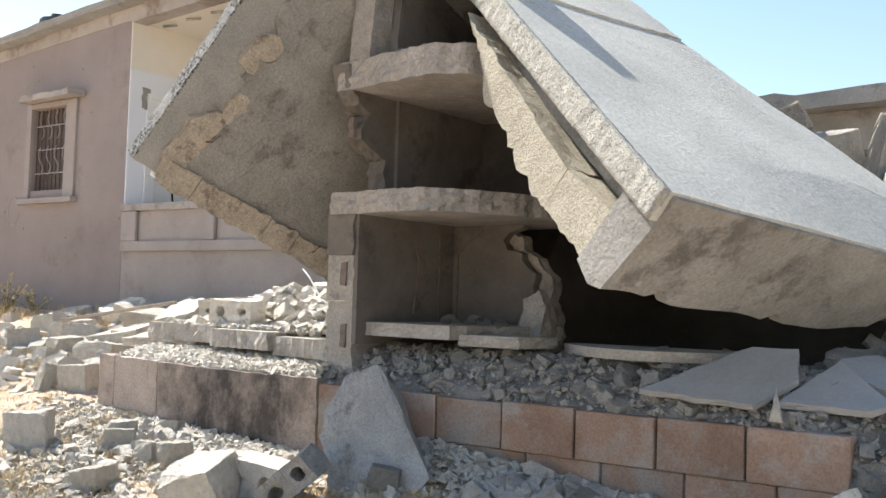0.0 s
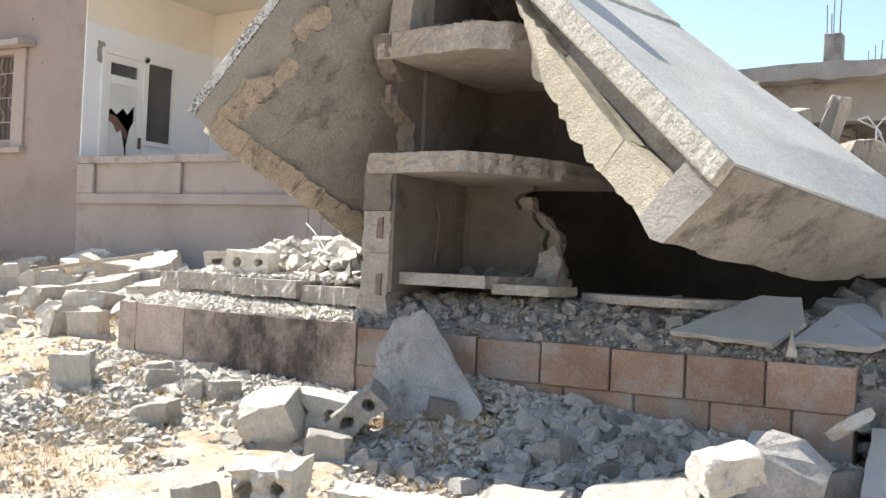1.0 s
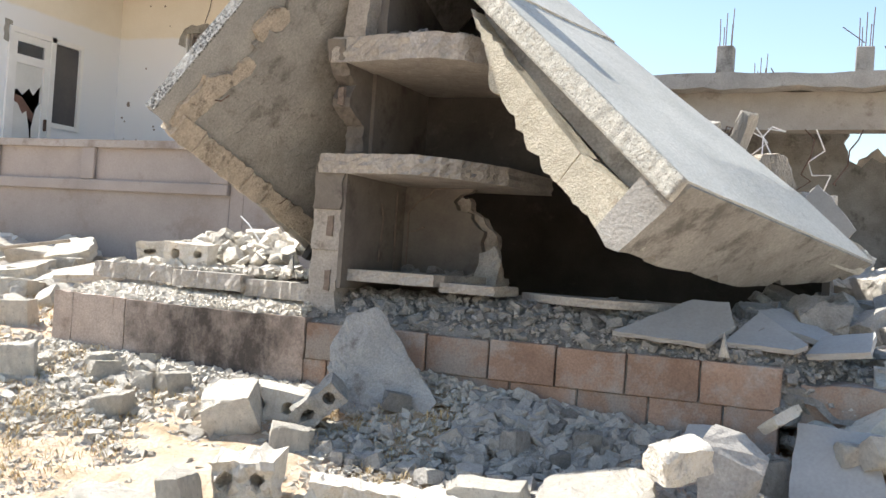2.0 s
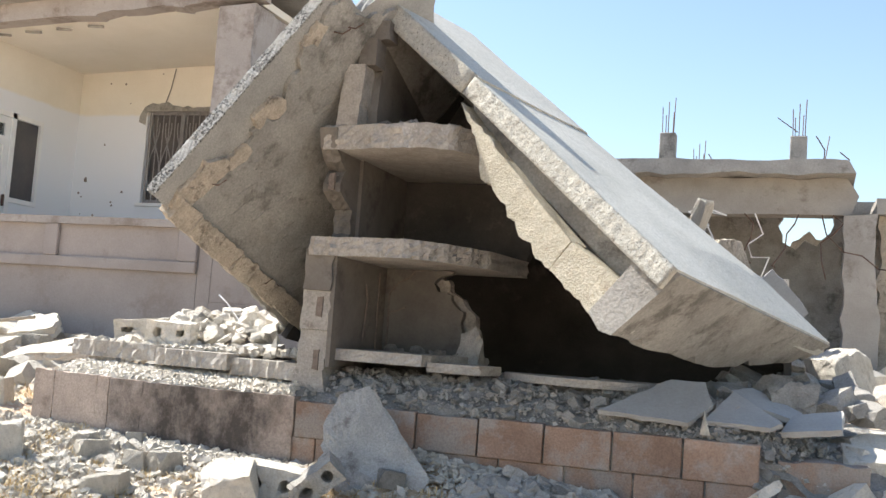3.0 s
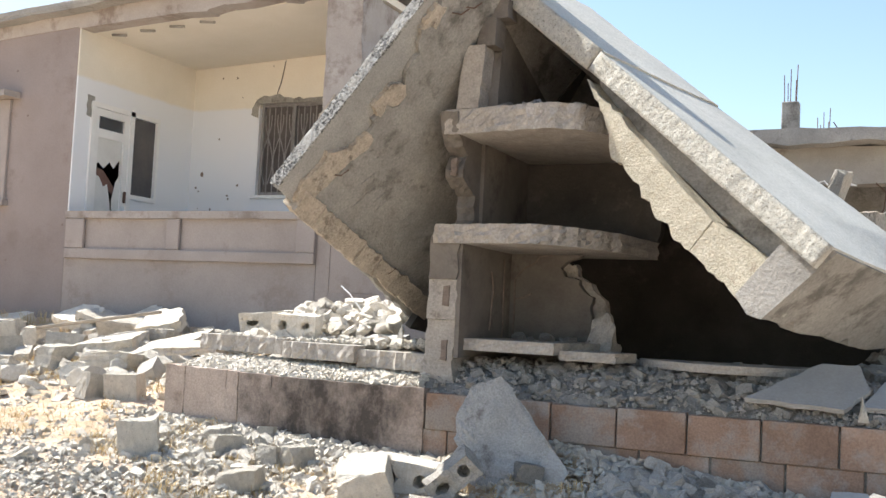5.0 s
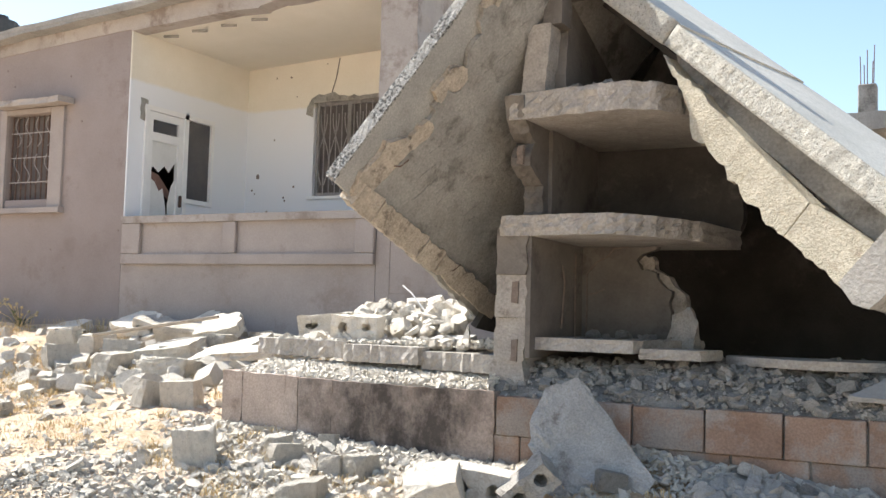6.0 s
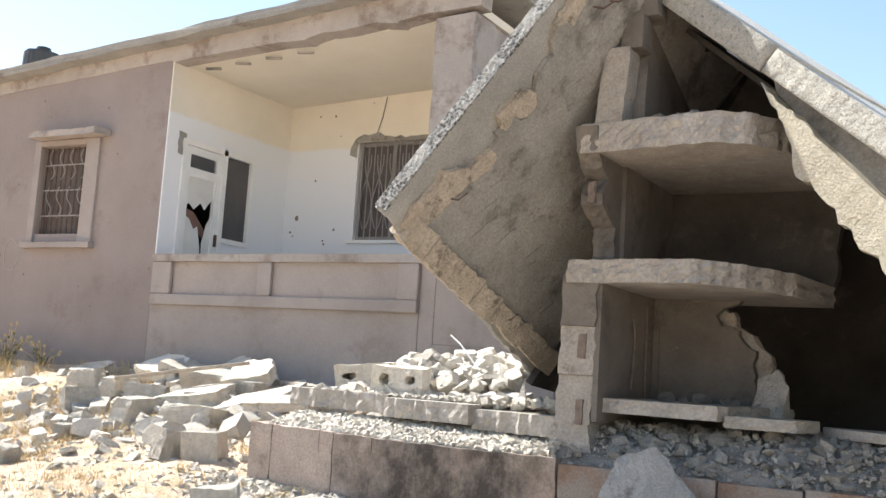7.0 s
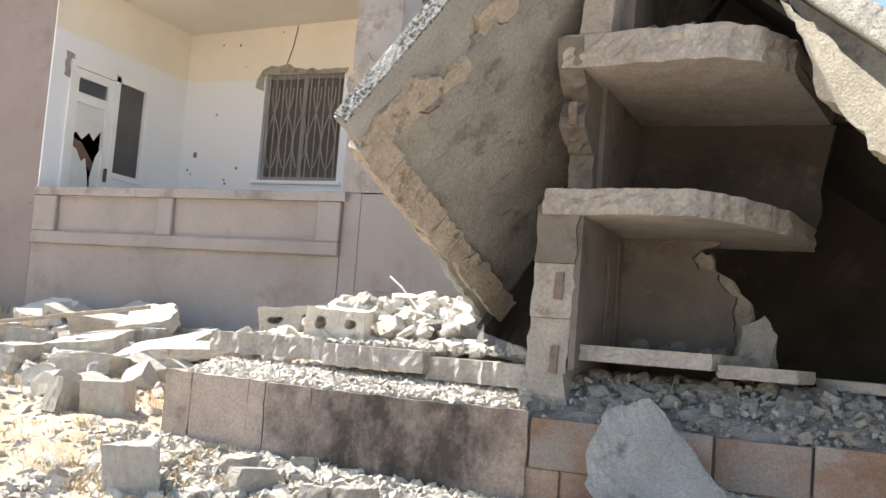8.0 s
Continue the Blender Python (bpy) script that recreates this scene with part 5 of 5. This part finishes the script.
scatter(420, lambda r: (r.uniform(-6.0, -3.7), 4.15 - 1.0 * r.random() ** 1.5), 0.025, 0.10, PALE, "small pale rubble piece on the soil", ground_z, 2, "pale rubble on the soil")
scatter(260, rect(-9.5, -6.1, 4.7, 6.9), 0.05, 0.24, PALE, "pale rubble piece in the heap by the house", ground_z, 3, "rubble by the house")
scatter(120, rect(-12.5, -7.0, 3.2, 6.8), 0.05, 0.20, PALE, "small pale stone on the straw-covered soil", ground_z, 44, "pale rubble on the soil", single=0)
scatter(80, rect(-9.5, -4.0, 2.0, 5.0), 0.04, 0.12, PALE, "small pale stone on the soil", ground_z, 4, "pale rubble on the soil")
scatter(380, rect(-5.9, -4.1, 4.62, 5.7), 0.025, 0.10, PALE, "pale rubble piece on the terrace slab", lambda x, y: 0.655, 5, "rubble on the terrace")
scatter(170, rect(-5.7, -4.7, 5.0, 5.7), 0.05, 0.17, PALE, "pale rubble chunk heaped on the terrace", lambda x, y: 0.72 + 0.30 * (y - 5.0), 6, "rubble on the terrace")
scatter(560, rect(-3.8, -1.1, 4.28, 4.9), 0.022, 0.10, GREY, "grey rubble piece on the plinth fill", lambda x, y: fill_z(x, y), 7, "rubble on the plinth fill")
scatter(60, rect(-3.0, -0.9, 4.7, 5.5), 0.06, 0.18, GREY, "grey rubble piece under the slab", lambda x, y: fill_z(x, y), 8, "rubble on the plinth fill")
scatter(260, rect(-1.2, 0.8, 3.9, 7.2), 0.08, 0.34, PALE, "pale rubble chunk in the side heap", lambda x, y: max(fill_z(x, y) - 0.12, ground_z(x, y)), 9, "rubble of the side heap")
scatter(110, rect(-1.35, -0.5, 4.9, 5.9), 0.08, 0.3, GREY, "grey rubble piece heaped under the slab end", lambda x, y: 0.55 + 0.12 * (y - 4.9), 13, "rubble of the side heap", single=0)
scatter(40, rect(-1.14, -1.0, 4.27, 4.5), 0.05, 0.14, GREY, "grey rubble piece in the gap of the plinth", lambda x, y: random.Random(int(x * 9999)).uniform(-0.05, 0.34), 14, "rubble of the side heap", single=8)
scatter(46, lambda r: (-3.72 + 0.62 * r.random() ** 0.6, r.uniform(4.27, 4.7)), 0.03, 0.11, GREY, "grit on the concrete shelf", lambda x, y: 2.215, 10, "grit on the shelf")
scatter(14, rect(-3.75, -3.1, 4.7, 5.2), 0.03, 0.10, GREY, "grit on the floor plate", lambda x, y: 0.745, 11, "grit on the floor plate")


def gravel(name, count, area, smin, smax, zf, material, label, seed):
    """Countless small stones as one mesh."""
    r = random.Random(seed)
    verts, faces = [], []
    for _ in range(count):
        x, y = area(r)
        s = smin + (smax - smin) * r.random() ** 3
        z = zf(x, y) + s * 0.2
        base = len(verts)
        e = Euler((r.uniform(0, 6), r.uniform(0, 6), r.uniform(0, 6))).to_matrix()
        for p in ((1, 0.2, -0.3), (-0.2, 1, -0.3), (-1, -0.1, -0.4), (0.1, -1, -0.2), (0.4, 0.3, 0.7), (-0.5, -0.2, 0.6)):
            q = e @ (Vector(p) * s * 0.5 * r.uniform(0.7, 1.2))
            verts.append((x + q.x, y + q.y, z + q.z * 0.8))
        for f in ((0, 1, 4), (1, 5, 4), (1, 2, 5), (2, 3, 5), (3, 4, 5), (3, 0, 4), (0, 3, 1), (1, 3, 2)):
            faces.append(tuple(base + i for i in f))
    me = bpy.data.meshes.new(name)
    me.from_pydata(verts, [], faces)
    me.materials.append(material)
    return tagged(new(name, me), label, "gravel", kind="stuff")


gravel("gravel", 15000, lambda r: (r.uniform(-6.5, -0.8), 4.22 - 1.5 * r.random() ** 1.7), 0.015, 0.085, ground_z, PALE, "crushed pale stone along the plinth", 31)
gravel("gravel", 16000, rect(-10, 0.8, 0.8, 6.8), 0.008, 0.045, ground_z, PALE, "loose pale grit on the soil", 32)
gravel("gravel", 9000, rect(-13, -6.2, 2.6, 6.9), 0.012, 0.07, ground_z, PALE, "loose pale grit before the house", 37)
gravel("gravel", 22000, rect(-6.5, -1.5, 0.9, 3.6), 0.012, 0.045, ground_z, PALE, "fine pale grit on the soil", 35)
gravel("gravel", 9000, rect(-5.98, -4.05, 4.28, 4.66), 0.015, 0.06, lambda x, y: fill_z(x, y) + 0.03, PALE, "pale crushed mortar along the plinth top", 36)
gravel("gravel", 10000, rect(-5.9, -4.05, 4.28, 5.7), 0.012, 0.06, lambda x, y: 0.655 if y > 4.62 else fill_z(x, y) + 0.01, PALE, "pale crushed mortar on the terrace", 33)
gravel("gravel", 6000, rect(-4.0, -0.6, 4.28, 5.4), 0.012, 0.06, lambda x, y: fill_z(x, y) + 0.01, GREY, "grey crushed mortar on the fill", 34)


# ---- dry grass and a weed ----
def grass(name, tufts, area, hmin, hmax, material, label, seed, blades=9, lean=0.7):
    r = random.Random(seed)
    verts, faces = [], []
    for _ in range(tufts):
        x, y = area(r)
        if noise.noise(Vector((x * 0.9, y * 0.9, 5))) < -0.05:
            continue
        z = ground_z(x, y)
        for _ in range(blades):
            a, h = r.uniform(0, 2 * math.pi), r.uniform(hmin, hmax)
            bx, by = x + r.uniform(-0.05, 0.05), y + r.uniform(-0.05, 0.05)
            dx, dy = math.cos(a) * h * lean * r.random(), math.sin(a) * h * lean * r.random()
            w = 0.0022
            px, py = -math.sin(a) * w, math.cos(a) * w
            b = len(verts)
            verts += [(bx - px, by - py, z - 0.01), (bx + px, by + py, z - 0.01), (bx + dx * 0.5 + px, by + dy * 0.5 + py, z + h * 0.6), (bx + dx * 0.5 - px, by + dy * 0.5 - py, z + h * 0.6), (bx + dx, by + dy, z + h * 0.85)]
            faces += [(b, b + 1, b + 2, b + 3), (b + 3, b + 2, b + 4)]
    me = bpy.data.meshes.new(name)
    me.from_pydata(verts, [], faces)
    me.materials.append(material)
    return tagged(new(name, me), label, "grass", kind="stuff")


grass("dry_grass", 2600, rect(-10.5, -5.5, 2.6, 6.6), 0.025, 0.08, STRAW, "short dry straw on the soil", 41, 9, 1.8)
grass("dry_grass", 900, rect(-5.8, -2.8, 1.6, 3.9), 0.02, 0.07, STRAW, "short dry straw on the soil", 42, 9, 1.8)
grass("dry_grass", 260, rect(-13.5, -9.8, 6.0, 7.0), 0.06, 0.22, STRAW, "dry straw at the foot of the house", 43)


def weed(x, y, h, seed):
    t = thing("weed", "dusty green weed with pale seed heads by the wall", "weed", m=pose(x, y, ground_z(x, y) - 0.02))
    r = random.Random(seed)
    stems, leaves, heads = bmesh.new(), bmesh.new(), bmesh.new()
    for k in range(12):
        a = r.uniform(0, 6.28)
        top = Vector((math.cos(a) * r.uniform(0.05, 0.3), math.sin(a) * r.uniform(0.05, 0.3), h * r.uniform(0.55, 1.0)))
        pts = [Vector((0, 0, 0)), top * 0.5 + Vector((0, 0, 0.04)), top]
        tube(stems, pts, 0.004, 4)
        for j in range(12):
            p = pts[0].lerp(top, r.uniform(0.15, 0.8))
            d = Vector((r.uniform(-1, 1), r.uniform(-1, 1), r.uniform(-0.2, 0.7))).normalized() * r.uniform(0.03, 0.08)
            s = d.cross(Vector((0, 0, 1))).normalized() * 0.012
            vs = [leaves.verts.new(q) for q in (p, p + d * 0.5 + s, p + d, p + d * 0.5 - s)]
            leaves.faces.new(vs)
        bmesh.ops.create_icosphere(heads, subdivisions=1, radius=0.018, matrix=Matrix.Translation(top))
    part("stems", stems, STRAW, t)
    part("leaves", leaves, LEAF, t)
    part("seed_heads", heads, STRAW, t)


weed(-11.7, 6.75, 0.55, 1)
weed(-11.2, 6.85, 0.30, 2)
weed(-12.3, 6.8, 0.35, 3)


# ---- the ruined building beyond ----
def build_ruin():
    t = thing("ruined_building", "grey concrete shell of a ruined building with rebar stubs on top", "building")
    Y0 = 13.0
    bm = bmesh.new()
    plate(bm, resample([(-7.5, 2.86), (-0.25, 2.92), (-0.15, 3.2), (-0.3, 3.42), (-7.5, 3.34)], 0.25, 0.03, 180, keep=(0, 4)), -0.35, 0.0, YX(Y0), 0.02, 3, 181)
    part("edge_beam", bm, RUIN, t)
    bm = bmesh.new()
    plate(bm, resample([(-7.5, 3.35), (-0.2, 3.44), (-0.3, 3.63), (-7.5, 3.55)], 0.25, 0.03, 182, keep=(1, 3)), -2.6, 0.35, YX(Y0), 0.03, 3, 183)
    part("roof_slab", bm, CONCRETE, t)
    for x0, x1, y in ((-0.3, 0.12, 12.9), (-4.2, -3.8, 13.1), (-3.0, -2.6, 14.0)):
        bm = bmesh.new()
        plate(bm, resample([(x0, 0.7), (x1, 0.7), (x1 - 0.03, 2.95), (x0 - 0.03, 2.9)], 0.2, 0.03, int(x0 * 10) + 200), -0.4, 0.0, YX(y), 0.02, 3, 185)
        part("pillar", bm, RUIN, t)
    bm = bmesh.new()
    plate(bm, resample([(-5.5, 0.5), (0.4, 0.5), (0.4, 3.36), (-0.42, 3.36), (-0.44, 2.86), (-0.62, 2.66), (-0.80, 2.74), (-0.92, 2.60), (-1.12, 2.70), (-1.14, 3.34), (-5.5, 3.3)], 0.12, 0.05, 190, keep=(0, 1, 2, 9, 10)), -0.2, 0.0, YX(14.6), 0.02, 3, 191)
    # darker material than the shell puts the interior's shade into the colour
    part("back_wall", bm, CEMENT, t, "inner wall with a ragged shell hole")
    bm = bmesh.new()
    plate(bm, resample([(-1.0, 2.55), (-0.45, 2.5), (-0.42, 2.78), (-0.62, 2.84), (-0.72, 2.95), (-0.98, 2.78)], 0.08, 0.05, 192), -0.15, 0.0, YX(15.2), 0.02, 3, 193)
    part("hanging_lump", bm, PALE, t, "pale lump hanging in the hole")
    bm = bmesh.new()
    plate(bm, resample([(0.16, 0.5), (2.6, 0.5), (2.6, 2.7), (1.2, 3.05), (0.16, 3.0)], 0.15, 0.04, 194, keep=(0,)), -0.25, 0.0, YX(13.5), 0.02, 3, 195)
    part("side_wall", bm, SANDY, t, "torn reddish block wall")
    bm = bmesh.new()
    plate(bm, resample([(0.1, 3.0), (2.9, 2.9), (2.9, 3.12), (0.1, 3.22)], 0.15, 0.03, 196), -1.2, 0.2, YX(13.5), 0.02, 3, 197)
    part("roof_slab", bm, RUIN, t, "sagging broken roof slab")
    part("end_wall", boxes((-5.7, -5.5, 13.05, 14.6, 0.5, 3.3)), RUIN, t)
    for x, y, w, h in ((-2.76, 13.2, 0.115, 0.50), (-0.955, 13.2, 0.115, 0.46), (-2.42, 14.6, 0.09, 0.16)):
        z0 = 3.52
        # dark cement here carries the shade on the stubs' visible side
        st = part("column_stub", soften(boxes((x - w, x + w, y - w, y + w, z0, z0 + h + 0.06)), 0.012), CEMENT, t)
        for dx, dy, l in ((-0.08, -0.08, 0.44), (0.0, -0.08, 0.52), (0.08, -0.08, 0.58), (-0.05, 0.08, 0.36), (0.05, 0.08, 0.40)):
            bm = bmesh.new()
            tube(bm, [(x + dx, y + dy, z0 + h), (x + dx * 1.05, y + dy, z0 + h + l * 0.6), (x + dx * 1.12, y + dy, z0 + h + l)], 0.007, 5)
            part("rebar", bm, STEEL, st)
    for x0, x1 in ((-1.25, -0.97), (-0.62, -0.55)):
        bm = bmesh.new()
        tube(bm, [(x0, 13.1, 4.3 if x0 < -1 else 3.55), (x1, 13.15, 4.1 if x0 < -1 else 4.05)], 0.007, 5)
        part("rebar", bm, STEEL, t)
    r = random.Random(8)
    for k in range(10):
        x = r.uniform(-2.6, -0.4)
        bm = bmesh.new()
        p = Vector((x, 12.9, 2.9))
        pts = [p]
        for _ in range(5):
            p = p + Vector((r.uniform(-0.2, 0.25), r.uniform(-0.15, 0.05), r.uniform(-0.3, 0.05)))
            pts.append(p)
        tube(bm, pts, 0.012, 4)
        part("bent_rebar", bm, FRAME if k % 3 == 0 else STEEL, t)
    for x, y, l in ((-2.2, 14.8, 0.5), (-0.62, 13.4, 0.5), (-0.3, 13.3, 0.25)):
        bm = bmesh.new()
        tube(bm, [(x, y, 3.5), (x + 0.02, y, 3.6 + l * 0.6), (x - 0.1, y, 3.6 + l)], 0.012, 4)
        part("rebar", bm, STEEL, t)


build_ruin()
scatter(60, rect(-3.5, 2.0, 8.5, 12.8), 0.2, 0.7, PALE, "pale rubble chunk before the ruined building", ground_z, 12, "rubble before the ruin")
# torn masonry heaped behind the slab
BACK = [(-2.42, 7.4, 2.25, 0.22, 0.22, "shard"), (-2.15, 7.5, 1.95, 0.35, 0.4, "shard"), (-1.80, 7.4, 2.0, 0.2, 0.5, "block"), (-1.6, 7.4, 1.55, 0.6, 0.6, "shard"), (-1.3, 7.5, 1.3, 0.5, 0.5, "shard"), (-1.0, 7.3, 1.0, 0.5, 0.4, "shard"), (-2.2, 7.6, 1.4, 0.9, 0.9, "shard"), (-1.7, 7.6, 0.95, 0.9, 0.9, "shard"), (-0.6, 7.0, 0.8, 0.5, 0.35, "slab"), (-1.2, 7.7, 0.75, 0.9, 0.7, "shard"), (-2.6, 7.7, 0.9, 1.1, 1.1, "shard"), (-2.5, 7.6, 1.7, 0.6, 0.7, "shard")]
for k, (x, y, z, w, h, kind) in enumerate(BACK):
    hz = {"shard": 0.62, "slab": 0.30, "block": 0.6}[kind]
    put("masonry_chunk", lump(kind, (k * 3) % 7), PALE if k % 3 else SANDY, pose(x, y, z, 10 * (k % 3), -25 + 9 * (k % 5), 37 * k) @ Matrix.Diagonal((w, w * 0.8, h / hz, 1)), "pale torn masonry chunk heaped behind the slab", "rubble", "masonry behind the slab")
lone_plate("slanted_slab", [(0, 0), (0.55, 0.0), (0.5, 0.3), (0.05, 0.36)], 0.07, pose(-1.42, 7.1, 1.40, 98, 42, 6), PAVER, "grey slab tilted on the heap behind the slab", "slab piece", 210, 0.006)
